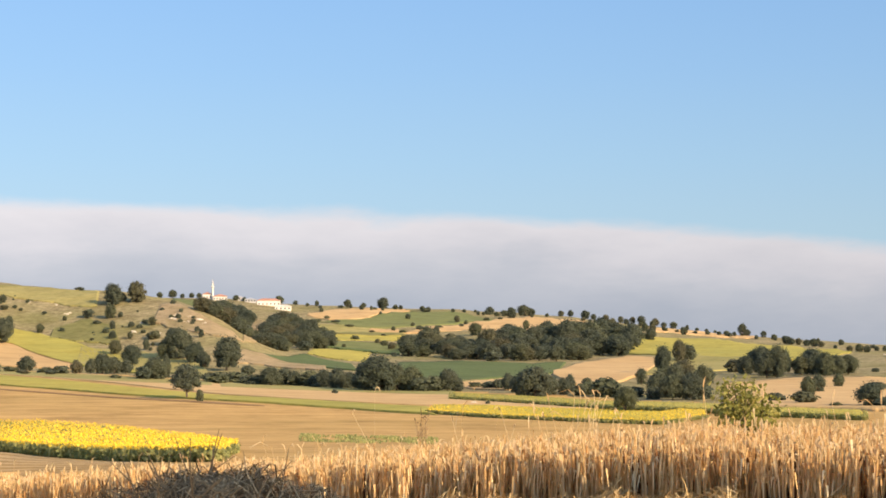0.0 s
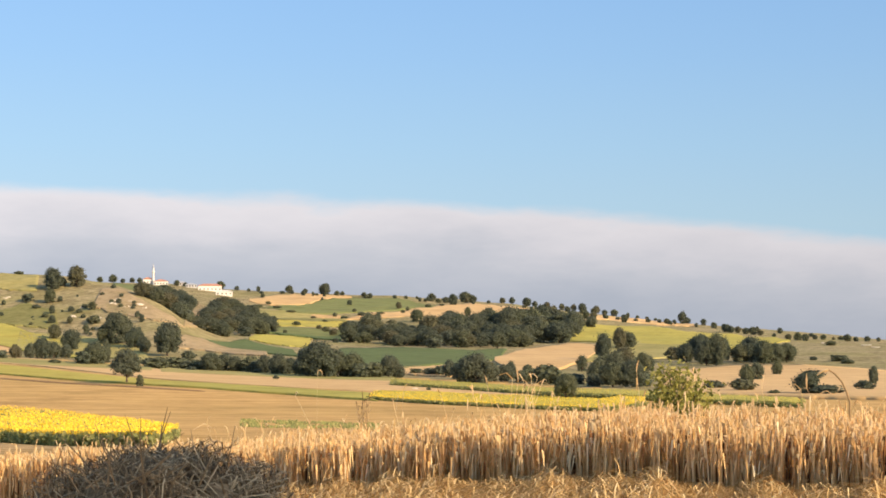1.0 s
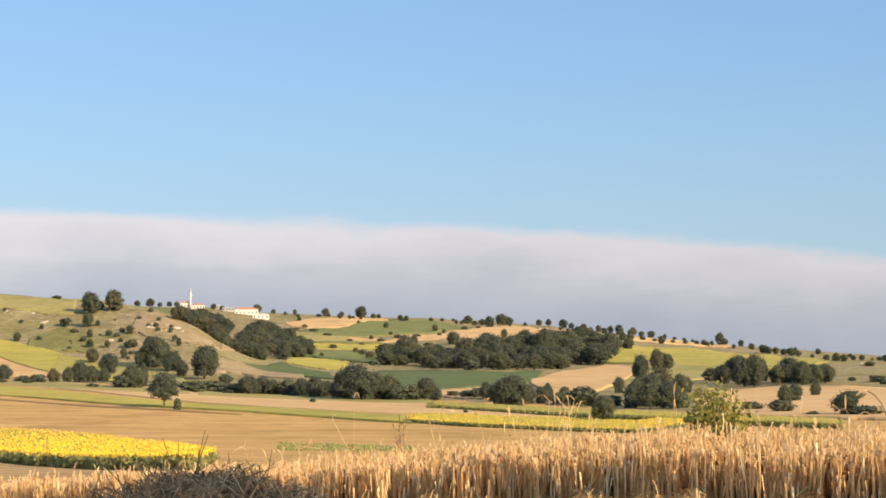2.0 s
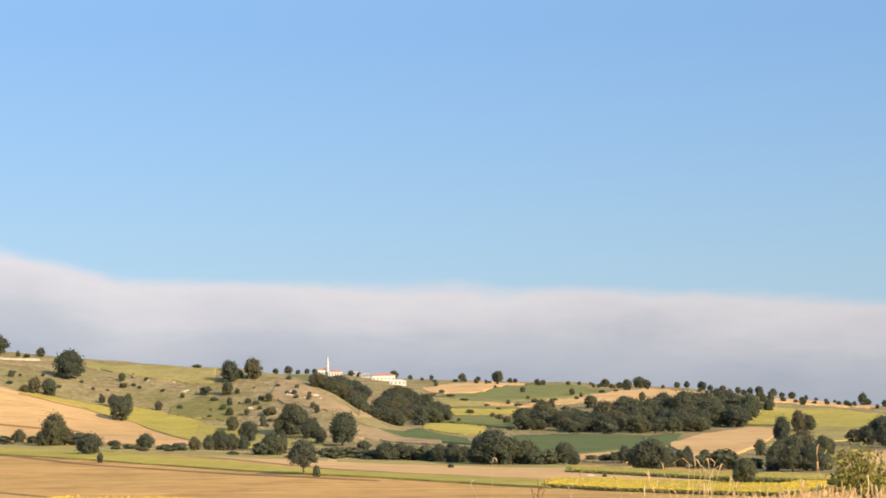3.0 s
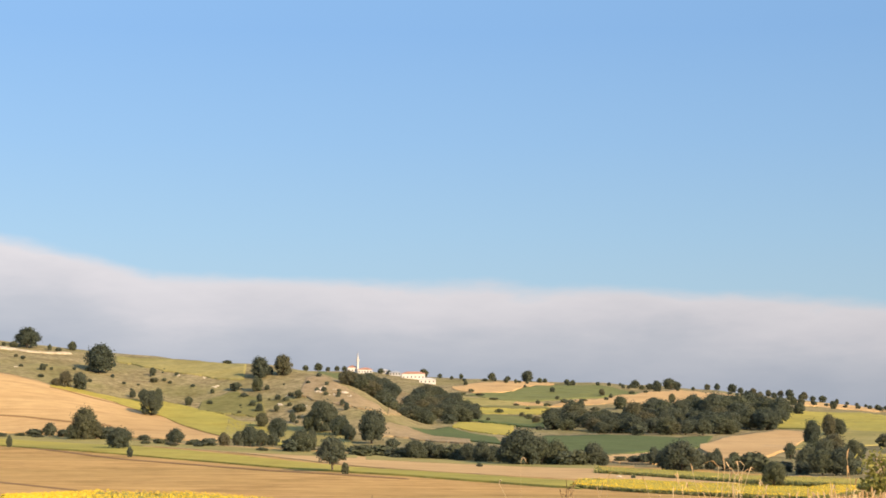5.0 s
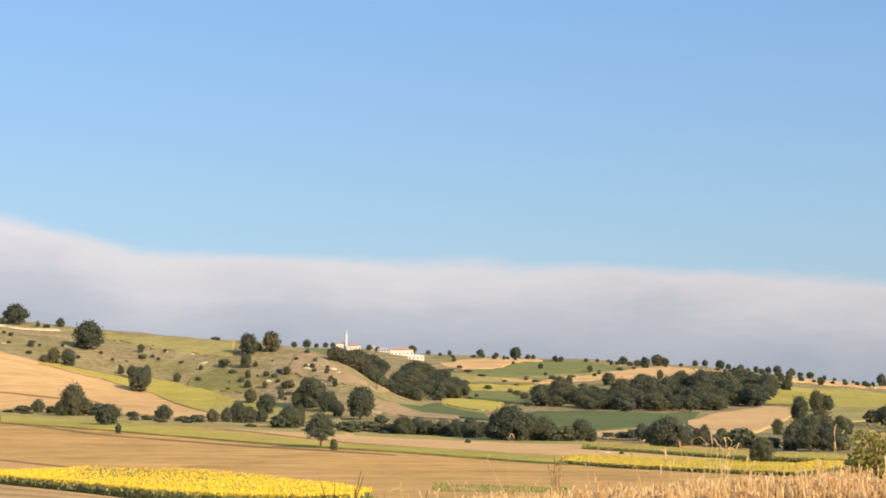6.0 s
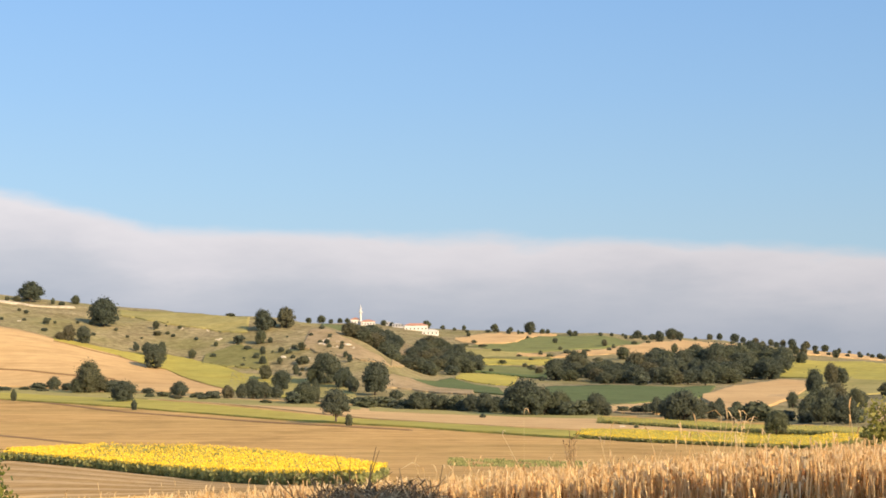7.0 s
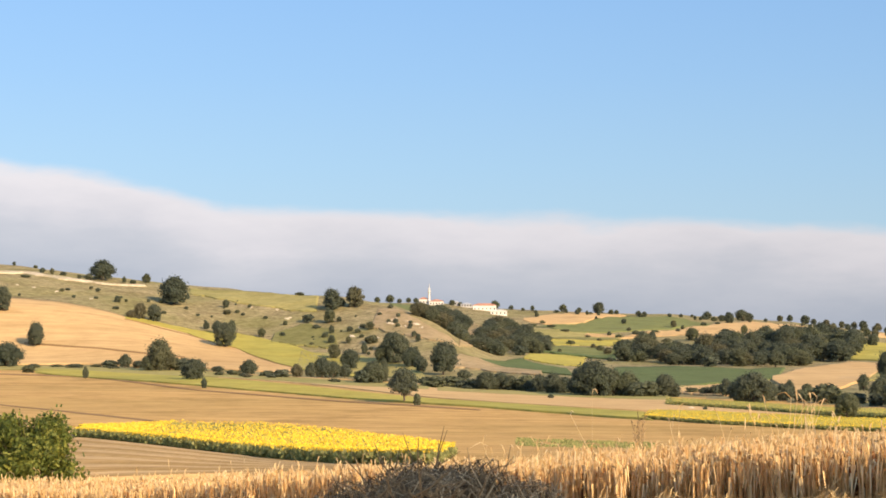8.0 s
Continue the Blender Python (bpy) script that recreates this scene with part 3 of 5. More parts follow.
LABELS = {
    "crest trees": "dark round tree on the dry hill crest",
    "hillside shrubs": "dark green shrub on the stony pasture slope",
    "meadow trees": "lone dark tree in the pale mown field",
    "bluff trees": "dark green tree on the limestone bluff",
    "field trees": "broad dark green tree at the field edge",
    "hedgerow trees west": "dark tree in the hedgerow below the hill",
    "hedgerow trees mid": "dense dark green tree in the hedgerow",
    "hedgerow trees east": "dark bushy tree in the eastern hedgerow",
    "clump trees": "tall dark tree in a dense clump",
    "slope trees": "dark round tree above the mown slope",
    "skyline trees mid": "small dark tree on the village ridge",
    "skyline trees": "small dark tree on the bare skyline",
    "skyline trees east": "small dark tree on the eastern skyline",
    "skyline trees far east": "tiny dark tree on the far eastern skyline",
    "upland trees": "small dark tree between upland fields",
    "valley wood trees": "dark tree of the valley wood below the village",
    "hollow wood trees": "dark tree of the dense wood in the hollow",
    "ridge scrub": "low dark shrub along the ridge",
    "ridge scrub east": "low dark shrub along the eastern ridge",
    "pasture scrub": "small dark shrub on the stony pasture",
    "bluff scrub": "small dark shrub on the limestone bluff",
    "upland hedge": "low dark shrub between upland fields",
    "hedgerow scrub": "low dark shrub in the hedgerow",
    "hollow wood trees tall": "tall dark tree of the wood in the hollow",
}
TREES = [  # group, then x, y, height and width in metres
    ("crest trees", [(-208.4, 1088.2, 12.2, 16.1), (-152.5, 1009.5, 15.5, 17.7), (-186.1, 1116.6, 5.6, 5.5), (-279.4, 1158.8, 2.4, 2.3), (-248.0, 1101.4, 3.4, 3.7), (-240.4, 1093.9, 3.7, 2.9), (-233.8, 1095.3, 2.2, 4.4), (-221.4, 1082.6, 2.6, 2.9), (-214.0, 1074.9, 4.4, 5.0), (-194.3, 1084.7, 3.7, 2.8), (-188.7, 1082.7, 2.2, 4.2), (-249.1, 1061.2, 1.8, 5.7), (-263.5, 1150.2, 2.0, 3.1), (-85.2, 1056.6, 2.1, 6.1)]),
    ("hillside shrubs", [(-159.6, 938.5, 8.8, 6.7), (-152.3, 939.7, 9.5, 8.3), (-164.2, 937.7, 4.4, 5.5), (-180.4, 986.7, 3.7, 3.9), (-123.5, 1013.5, 4.7, 3.9), (-120.3, 992.7, 2.6, 5.1), (-108.7, 888.4, 12.4, 12.0), (-118.4, 935.5, 7.5, 6.0), (-111.8, 942.4, 6.9, 4.9), (-125.8, 946.7, 4.4, 3.7), (-94.6, 929.2, 4.6, 4.2), (-85.0, 960.2, 2.5, 2.5), (-83.5, 927.2, 2.4, 3.0), (-72.9, 961.2, 4.4, 6.8), (-111.3, 990.8, 1.6, 2.5), (-143.9, 998.7, 1.7, 2.3), (-152.0, 970.2, 1.6, 2.8), (-97.6, 980.1, 1.6, 2.5), (-135.2, 981.7, 1.3, 2.2), (-215.6, 1022.5, 1.4, 3.1), (-193.6, 993.3, 1.3, 2.6), (-176.4, 959.9, 1.6, 3.8)]),
    ("meadow trees", [(-228.4, 924.2, 12.8, 8.7), (-197.6, 863.7, 11.9, 8.1), (-195.5, 799.4, 10.5, 13.4)]),
    ("bluff trees", [(-61.8, 989.1, 11.7, 10.7), (-49.1, 992.8, 11.7, 10.7), (-60.8, 953.1, 7.5, 6.7), (-57.7, 923.2, 4.8, 3.2), (-56.2, 899.2, 4.4, 3.7), (-52.2, 854.4, 7.3, 6.0), (-48.3, 923.7, 2.7, 3.5), (-44.2, 917.9, 2.1, 2.9), (-47.5, 896.7, 3.5, 2.9), (-37.7, 921.2, 4.2, 4.7), (-35.5, 888.3, 4.1, 6.8), (-24.7, 927.7, 3.0, 2.9), (-28.9, 978.6, 2.6, 3.1), (-12.3, 879.9, 4.0, 2.8), (-14.5, 894.9, 2.6, 2.6), (-55.6, 953.4, 2.8, 3.0), (-66.8, 940.6, 2.5, 4.2), (-56.5, 995.4, 4.6, 3.8), (-34.0, 957.4, 1.9, 2.7), (-17.1, 912.8, 1.8, 2.3), (-38.1, 864.2, 5.1, 3.3), (-41.4, 906.1, 1.8, 2.9), (-60.6, 914.0, 2.7, 3.5)]),
    ("field trees", [(67.8, 461.6, 0.9, 1.3), (0.2, 766.0, 14.5, 12.2), (-10.6, 487.4, 9.2, 8.0), (-6.8, 465.0, 3.0, 2.1), (-22.1, 828.7, 14.6, 12.6), (-27.9, 831.5, 9.3, 8.5), (-14.4, 810.9, 9.0, 8.8), (-41.3, 794.9, 9.4, 8.6), (-25.8, 867.6, 8.5, 6.6), (-9.7, 786.9, 7.2, 6.0), (87.6, 387.7, 5.9, 5.2), (33.1, 548.0, 1.3, 2.1)]),
    ("hedgerow trees west", [(-148.2, 794.3, 3.5, 6.8), (-141.3, 792.5, 5.9, 5.2), (-135.5, 793.5, 3.7, 4.7), (-120.5, 756.5, 13.2, 9.4), (-124.9, 755.7, 6.1, 5.9), (-116.5, 760.1, 7.6, 7.9), (-111.3, 760.9, 7.1, 7.9), (-91.3, 652.1, 10.0, 7.6), (-79.1, 725.7, 6.7, 6.1), (-169.4, 728.6, 3.8, 4.9), (-134.4, 670.7, 4.6, 2.0), (-79.2, 591.7, 3.3, 1.7), (-63.2, 700.2, 3.7, 5.8), (-57.7, 703.6, 5.6, 4.5), (-52.6, 710.1, 7.0, 4.1), (-48.3, 713.4, 9.8, 6.4), (-44.0, 716.6, 6.6, 5.0), (-39.7, 719.9, 5.2, 5.0), (-25.6, 664.0, 7.8, 7.6), (-30.0, 657.8, 4.7, 5.4), (-22.4, 680.6, 8.5, 3.0), (-155.4, 799.0, 2.2, 4.2), (-173.0, 798.5, 1.9, 4.8), (-167.0, 805.9, 1.6, 3.7), (-96.0, 760.0, 2.5, 4.4), (-88.0, 742.8, 2.0, 3.8), (-71.0, 714.5, 2.4, 4.1)]),
    ("hedgerow trees mid", [(-2.9, 645.0, 5.5, 7.0), (3.4, 661.5, 4.3, 8.4), (8.7, 723.9, 3.8, 4.6), (11.4, 644.9, 5.1, 8.2), (15.7, 635.8, 8.7, 6.9), (20.5, 641.7, 7.6, 6.5), (24.5, 638.5, 5.9, 5.3), (29.4, 635.3, 8.3, 6.1), (33.8, 624.6, 6.1, 5.2), (37.6, 612.3, 8.4, 5.9), (42.2, 616.6, 6.9, 5.5), (46.0, 595.2, 8.6, 8.4), (49.3, 581.4, 11.6, 12.0), (55.6, 583.9, 9.6, 6.7), (54.5, 591.5, 11.7, 7.6), (60.3, 584.9, 7.7, 6.8), (63.2, 577.1, 6.9, 6.7), (67.3, 578.1, 7.7, 6.3), (71.7, 579.1, 7.3, 6.3), (74.7, 578.7, 5.0, 4.1), (47.4, 596.6, 11.8, 7.6), (-6.0, 655.5, 4.3, 5.4), (7.4, 646.5, 3.8, 5.3), (32.1, 630.7, 5.0, 6.0)]),
    ("hedgerow trees east", [(88.0, 596.5, 3.0, 4.6), (92.1, 580.7, 5.5, 4.5), (90.3, 550.7, 6.7, 5.0), (87.1, 499.5, 9.0, 8.6), (85.8, 513.4, 7.9, 6.0), (97.1, 532.7, 6.8, 5.2), (101.5, 533.4, 5.1, 4.2), (106.6, 549.3, 6.7, 3.3), (125.5, 615.8, 3.1, 3.1), (108.5, 530.5, 4.7, 3.9), (110.0, 510.3, 5.6, 8.1), (109.5, 519.6, 5.0, 4.5), (105.2, 526.6, 3.9, 3.5), (84.6, 606.1, 2.4, 3.9), (90.6, 591.6, 3.6, 3.5), (93.6, 522.7, 7.8, 5.1)]),
    ("clump trees", [(121.7, 495.3, 10.4, 6.2), (121.1, 476.9, 9.7, 6.6), (190.4, 766.7, 14.0, 6.5), (238.6, 924.7, 12.6, 7.3), (245.3, 932.3, 9.5, 8.0), (126.4, 475.5, 10.0, 7.2), (162.3, 597.9, 8.6, 5.9), (126.3, 494.1, 13.4, 5.2), (177.3, 645.1, 6.6, 5.1), (146.6, 622.0, 6.3, 4.1), (117.2, 505.6, 4.1, 5.6), (116.6, 515.0, 3.8, 3.4), (137.0, 548.7, 11.1, 5.4), (162.0, 621.2, 10.5, 8.2), (118.0, 486.9, 4.9, 4.1), (132.1, 484.8, 5.6, 4.8)]),
    ("slope trees", [(227.5, 781.6, 7.0, 7.8), (220.3, 739.9, 9.7, 7.4), (226.1, 738.2, 14.3, 8.9), (218.6, 705.9, 12.2, 7.1), (222.5, 704.7, 15.2, 7.1), (235.7, 738.3, 12.8, 6.5), (242.9, 735.9, 9.2, 7.5), (248.4, 737.3, 12.4, 9.0), (245.6, 712.9, 12.0, 7.3), (254.9, 725.5, 10.2, 6.5), (262.4, 732.4, 9.8, 7.0), (268.6, 882.0, 7.9, 8.9), (278.8, 831.5, 8.7, 7.3), (171.6, 513.6, 7.5, 3.8), (189.4, 556.6, 7.0, 3.8), (212.9, 604.1, 5.8, 3.3), (139.3, 420.0, 3.8, 5.1), (140.0, 445.0, 2.8, 4.2), (138.5, 394.9, 1.4, 2.4), (145.7, 392.3, 6.4, 5.4), (211.6, 564.6, 3.6, 5.9), (148.9, 389.5, 2.8, 6.0), (215.3, 522.9, 6.8, 2.6), (174.4, 429.4, 3.1, 4.5), (338.0, 877.1, 2.5, 4.9), (287.3, 735.9, 3.2, 6.7), (282.9, 715.1, 2.1, 5.0), (280.4, 748.2, 1.9, 3.1)]),
    ("skyline trees mid", [(-66.5, 1805.8, 5.9, 10.3), (-56.3, 1887.2, 8.6, 12.0), (-43.3, 1770.5, 4.6, 5.6), (-34.4, 1776.7, 5.2, 5.1), (-27.7, 1818.8, 5.4, 5.2), (9.0, 1765.0, 5.8, 9.0), (17.4, 1764.9, 4.0, 6.7), (54.9, 1881.2, 8.6, 12.0), (70.0, 1823.7, 4.8, 9.3), (77.3, 1727.3, 3.4, 6.6), (86.3, 1720.8, 5.6, 3.8), (117.4, 1737.0, 8.0, 7.2), (134.8, 1762.9, 4.6, 9.0), (155.0, 1770.2, 11.7, 11.3), (173.4, 1780.6, 4.7, 9.1), (191.9, 1748.5, 5.2, 11.2), (196.4, 1738.9, 5.2, 7.8), (213.6, 1679.5, 3.9, 7.6), (225.3, 1687.0, 3.4, 6.5), (244.5, 1748.0, 2.9, 5.7), (249.4, 1683.6, 7.9, 8.7), (252.5, 1661.9, 4.4, 4.9), (261.1, 1669.7, 6.2, 7.6), (256.9, 1600.5, 10.7, 8.3)]),
    ("skyline trees", [(285.1, 1702.3, 11.4, 11.1), (292.9, 1704.0, 8.0, 7.8), (326.2, 1725.4, 5.8, 10.2), (336.2, 1726.6, 7.0, 5.7), (355.8, 1750.2, 8.9, 9.3), (365.6, 1757.4, 6.0, 7.0), (379.9, 1766.6, 6.6, 9.4), (397.4, 1775.1, 7.3, 5.9), (365.6, 1610.0, 5.5, 5.4), (417.3, 1807.5, 7.5, 6.0), (424.6, 1799.6, 9.9, 8.4), (431.5, 1776.4, 6.8, 7.2), (239.4, 1654.8, 3.3, 6.4), (308.1, 1701.3, 3.4, 7.8), (385.5, 1759.3, 4.2, 5.9)]),
    ("skyline trees east", [(355.0, 1464.6, 7.4, 5.8), (437.6, 1793.4, 8.5, 8.2), (440.3, 1768.0, 5.4, 8.1), (451.2, 1771.4, 7.2, 9.3), (381.0, 1461.1, 6.9, 5.8), (495.1, 1884.0, 5.8, 3.7), (520.7, 1864.7, 3.2, 9.9), (465.5, 1627.7, 5.6, 7.6), (535.7, 1844.8, 3.2, 8.6), (502.7, 1701.3, 12.9, 8.0), (512.9, 1720.2, 7.1, 6.9), (486.0, 1577.8, 6.5, 5.3), (468.7, 1492.1, 5.2, 9.0), (399.0, 1240.4, 6.0, 7.5), (400.2, 1233.7, 5.2, 5.8), (406.1, 1235.0, 5.2, 4.2), (386.7, 1159.2, 4.5, 4.7), (386.5, 1143.4, 5.6, 5.4), (389.8, 1139.2, 4.0, 6.2), (394.5, 1124.8, 2.4, 7.7), (361.5, 1006.0, 3.6, 4.8), (363.6, 995.7, 4.9, 7.5), (367.6, 994.2, 4.2, 4.1)]),
    ("skyline trees far east", [(411.8, 1096.2, 3.1, 6.1), (414.6, 1088.7, 3.5, 5.3), (419.4, 1083.7, 1.9, 3.8), (417.7, 1055.4, 4.6, 5.9), (421.3, 1050.7, 3.0, 5.2), (435.6, 1067.6, 3.5, 6.0), (443.1, 1067.7, 2.7, 7.6), (396.0, 1680.0, 4.5, 5.5), (454.5, 1693.0, 3.5, 5.0), (511.1, 1864.2, 3.8, 6.2)]),
    ("upland trees", [(218.1, 1372.8, 5.1, 8.0), (242.1, 1432.7, 7.2, 6.1), (196.1, 1515.4, 6.0, 5.4), (201.2, 1496.5, 4.0, 3.4), (157.6, 1553.0, 4.6, 5.0), (150.8, 1445.2, 3.3, 3.7), (181.7, 1299.4, 9.5, 10.1), (150.4, 1279.2, 10.2, 5.4), (146.6, 1309.8, 7.8, 5.9), (160.4, 1278.0, 3.4, 6.6), (72.9, 1249.9, 5.3, 7.2), (129.6, 1390.0, 3.7, 3.6), (84.8, 1519.6, 3.0, 4.8), (85.9, 1630.7, 4.3, 4.2), (137.3, 1597.1, 2.6, 2.6), (322.0, 1379.9, 6.7, 8.3), (351.8, 1477.7, 7.1, 5.9), (304.1, 1260.8, 8.7, 9.3), (101.2, 1097.3, 4.3, 5.6), (101.7, 1154.5, 3.8, 5.2)]),
    ("valley wood trees", [(-13.7, 960.9, 8.3, 8.0), (4.4, 1579.0, 12.6, 11.4), (-8.8, 961.0, 8.8, 8.3), (3.0, 1504.0, 10.5, 10.8), (-3.0, 961.0, 6.4, 7.6), (41.3, 1395.4, 9.3, 9.0), (0.7, 961.0, 6.1, 5.8), (11.8, 1356.9, 8.6, 8.7), (56.8, 1340.8, 10.5, 10.6), (3.8, 961.0, 7.0, 6.7), (38.3, 1278.4, 10.1, 9.1), (4.5, 961.0, 6.7, 7.2), (62.2, 1226.4, 9.6, 11.6), (61.6, 1205.4, 11.3, 11.9), (23.1, 1020.7, 8.1, 8.1), (57.4, 1130.5, 9.2, 8.2), (56.8, 1118.6, 8.8, 9.5), (46.8, 1044.0, 9.3, 10.5), (28.3, 960.6, 7.6, 8.3)]),
    ("valley wood trees", [(-12.2, 1582.0, 10.3, 12.0), (7.9, 1564.0, 10.3, 9.1), (11.3, 1522.0, 12.5, 13.2), (-5.9, 961.0, 8.5, 8.6), (14.8, 1473.9, 13.3, 14.3), (11.0, 1468.0, 10.7, 12.4), (38.1, 1410.5, 10.6, 12.7), (3.4, 961.0, 6.3, 6.9), (59.2, 1307.7, 10.5, 10.7), (10.0, 1042.0, 8.4, 9.1), (27.8, 1233.7, 9.9, 11.9), (40.1, 1179.3, 9.1, 10.8), (64.4, 1214.3, 10.0, 9.6), (8.6, 961.0, 7.5, 7.9), (64.0, 1166.2, 10.5, 11.9), (43.4, 1113.2, 10.5, 10.1), (39.7, 1089.3, 8.1, 9.0), (29.8, 1014.6, 9.0, 9.4), (19.7, 960.8, 8.8, 10.6), (24.4, 960.7, 8.3, 10.0)]),
    ("valley wood trees", [(-2.4, 1579.0, 12.9, 15.1), (-4.5, 1525.0, 12.9, 13.7), (15.0, 1503.9, 12.6, 14.6), (-2.8, 961.0, 8.2, 8.4), (39.6, 1440.5, 11.3, 11.3), (-0.4, 961.0, 9.0, 10.3), (10.6, 1438.0, 12.6, 13.9), (56.1, 1388.9, 9.8, 8.6), (41.7, 1368.4, 8.7, 8.3), (6.7, 1003.0, 7.3, 8.6), (42.7, 1335.3, 8.7, 7.8), (45.4, 1281.2, 8.9, 10.8), (52.3, 1259.9, 11.3, 11.2), (8.3, 961.0, 6.2, 6.1), (58.1, 1241.6, 9.0, 9.7), (52.7, 1214.9, 10.5, 10.5), (41.5, 1152.3, 8.1, 8.4), (37.2, 1113.4, 7.3, 6.5), (31.8, 1062.5, 6.7, 5.9), (20.7, 960.8, 6.5, 6.8), (51.4, 1052.7, 9.8, 10.5), (54.9, 1043.6, 7.5, 8.2), (30.7, 963.5, 8.0, 7.6)]),
    ("valley wood trees", [(-11.5, 960.9, 7.6, 8.9), (-6.6, 961.0, 6.8, 7.6), (6.8, 1510.0, 11.2, 11.6), (6.5, 1486.0, 11.6, 13.2), (44.8, 1434.3, 11.0, 12.4), (-6.2, 961.0, 8.2, 9.2), (50.7, 1395.1, 11.8, 12.7), (46.0, 1392.2, 11.2, 10.1), (38.2, 1368.5, 9.8, 10.3), (50.1, 1341.1, 10.0, 9.9), (34.2, 1329.6, 11.9, 12.2), (61.1, 1289.6, 10.7, 10.0), (57.6, 1259.7, 9.3, 9.0), (41.5, 1239.3, 11.5, 11.5), (46.0, 1233.1, 9.2, 9.4), (32.4, 1140.5, 10.4, 11.7), (44.4, 1149.1, 8.1, 9.8), (48.4, 1116.0, 10.1, 11.4), (63.8, 1115.2, 8.1, 9.4), (23.7, 960.7, 8.5, 8.3), (43.9, 1014.0, 8.2, 7.5), (21.3, 960.8, 8.4, 8.8)]),
    ("valley wood trees", [(19.5, 1467.9, 9.7, 9.2), (15.2, 1383.9, 8.6, 8.2), (11.1, 960.9, 5.4, 6.0), (18.6, 960.8, 5.6, 6.6), (24.7, 1152.7, 7.6, 7.1), (13.6, 990.9, 4.4, 5.2), (17.1, 1047.9, 5.0, 5.6), (10.4, 1090.0, 7.0, 7.2), (26.4, 1230.0, 7.4, 7.6), (13.9, 1290.0, 6.2, 6.8)]),
    ("hollow wood trees", [(253.0, 1259.9, 13.6, 13.2), (257.5, 1225.2, 11.0, 12.2), (194.7, 1191.2, 12.8, 12.5), (185.3, 1171.4, 12.1, 12.5), (207.4, 1137.2, 13.8, 13.8), (231.3, 1108.1, 11.4, 13.6), (206.6, 1097.7, 12.7, 11.5), (182.6, 1108.1, 12.1, 14.4), (114.8, 1117.1, 12.3, 13.8), (184.2, 1083.5, 10.1, 11.0), (168.8, 1082.9, 9.5, 8.6), (108.6, 1075.5, 9.1, 8.1), (132.9, 1045.6, 8.6, 8.4), (116.0, 1038.5, 10.3, 12.5), (193.4, 1014.7, 10.1, 10.6), (103.6, 1015.7, 8.1, 7.8), (223.5, 1005.5, 11.9, 13.2), (197.7, 974.1, 8.9, 9.6), (139.4, 947.8, 11.0, 11.4), (152.2, 918.5, 9.3, 10.7)]),
    ("hollow wood trees", [(224.1, 1195.2, 11.1, 10.6), (231.1, 1187.7, 14.1, 13.6), (192.3, 1191.6, 10.9, 13.1), (229.8, 1172.7, 11.6, 12.2), (246.2, 1163.2, 12.6, 14.4), (264.5, 1143.8, 12.0, 12.0), (175.8, 1115.2, 12.2, 14.8), (135.2, 1139.0, 9.4, 8.5), (112.2, 1114.4, 10.6, 11.1), (210.7, 1078.6, 13.0, 12.8), (176.9, 1072.5, 12.6, 11.3), (179.3, 1050.8, 9.5, 8.4), (208.8, 1051.5, 12.5, 14.6), (156.6, 1018.0, 12.2, 13.3), (203.9, 1009.6, 10.1, 10.7), (216.0, 1013.2, 11.1, 10.9), (187.3, 991.5, 11.0, 11.4), (152.6, 957.9, 8.9, 9.7), (186.7, 951.9, 10.3, 11.8), (154.9, 918.0, 9.7, 8.7)]),
    ("hollow wood trees", [(268.9, 1238.1, 11.0, 11.0), (226.0, 1182.6, 13.9, 15.9), (232.6, 1175.2, 10.1, 9.4), (282.3, 1225.9, 13.2, 13.4), (258.8, 1157.4, 14.1, 15.7), (203.7, 1098.3, 11.3, 13.1), (221.1, 1094.9, 9.5, 8.7), (147.6, 1131.4, 10.2, 10.9), (163.6, 1108.0, 12.4, 12.0), (171.1, 1082.6, 11.2, 10.0), (122.0, 1071.1, 12.6, 14.2), (132.2, 1057.8, 10.1, 10.4), (188.4, 1037.0, 10.8, 10.1), (125.6, 1028.4, 8.5, 10.2), (158.4, 1011.7, 8.3, 8.2), (182.6, 998.4, 8.6, 8.5), (123.1, 986.3, 8.4, 9.1), (124.3, 959.0, 8.1, 8.5), (189.0, 948.4, 10.7, 12.2), (136.5, 911.8, 7.6, 8.6)]),
    ("hollow wood trees", [(211.2, 1191.4, 11.8, 10.4), (240.5, 1179.7, 13.2, 14.2), (252.7, 1171.1, 10.6, 12.5), (188.4, 1137.5, 11.1, 12.3), (182.4, 1123.3, 10.8, 12.7), (196.6, 1099.6, 11.2, 10.3), (225.0, 1091.0, 11.9, 13.6), (127.3, 1130.9, 12.9, 11.8), (238.2, 1076.0, 12.0, 12.1), (180.3, 1075.0, 11.5, 12.3), (239.1, 1045.0, 10.5, 10.2), (233.6, 1040.1, 12.1, 10.9), (217.1, 1043.7, 9.9, 9.4), (168.7, 1022.2, 9.6, 9.3), (214.0, 1013.7, 12.1, 11.3), (109.2, 997.0, 8.6, 9.7), (159.0, 963.0, 10.3, 11.7), (171.5, 951.7, 8.4, 8.8), (163.3, 925.7, 10.2, 10.6), (172.3, 924.1, 10.1, 8.9)]),
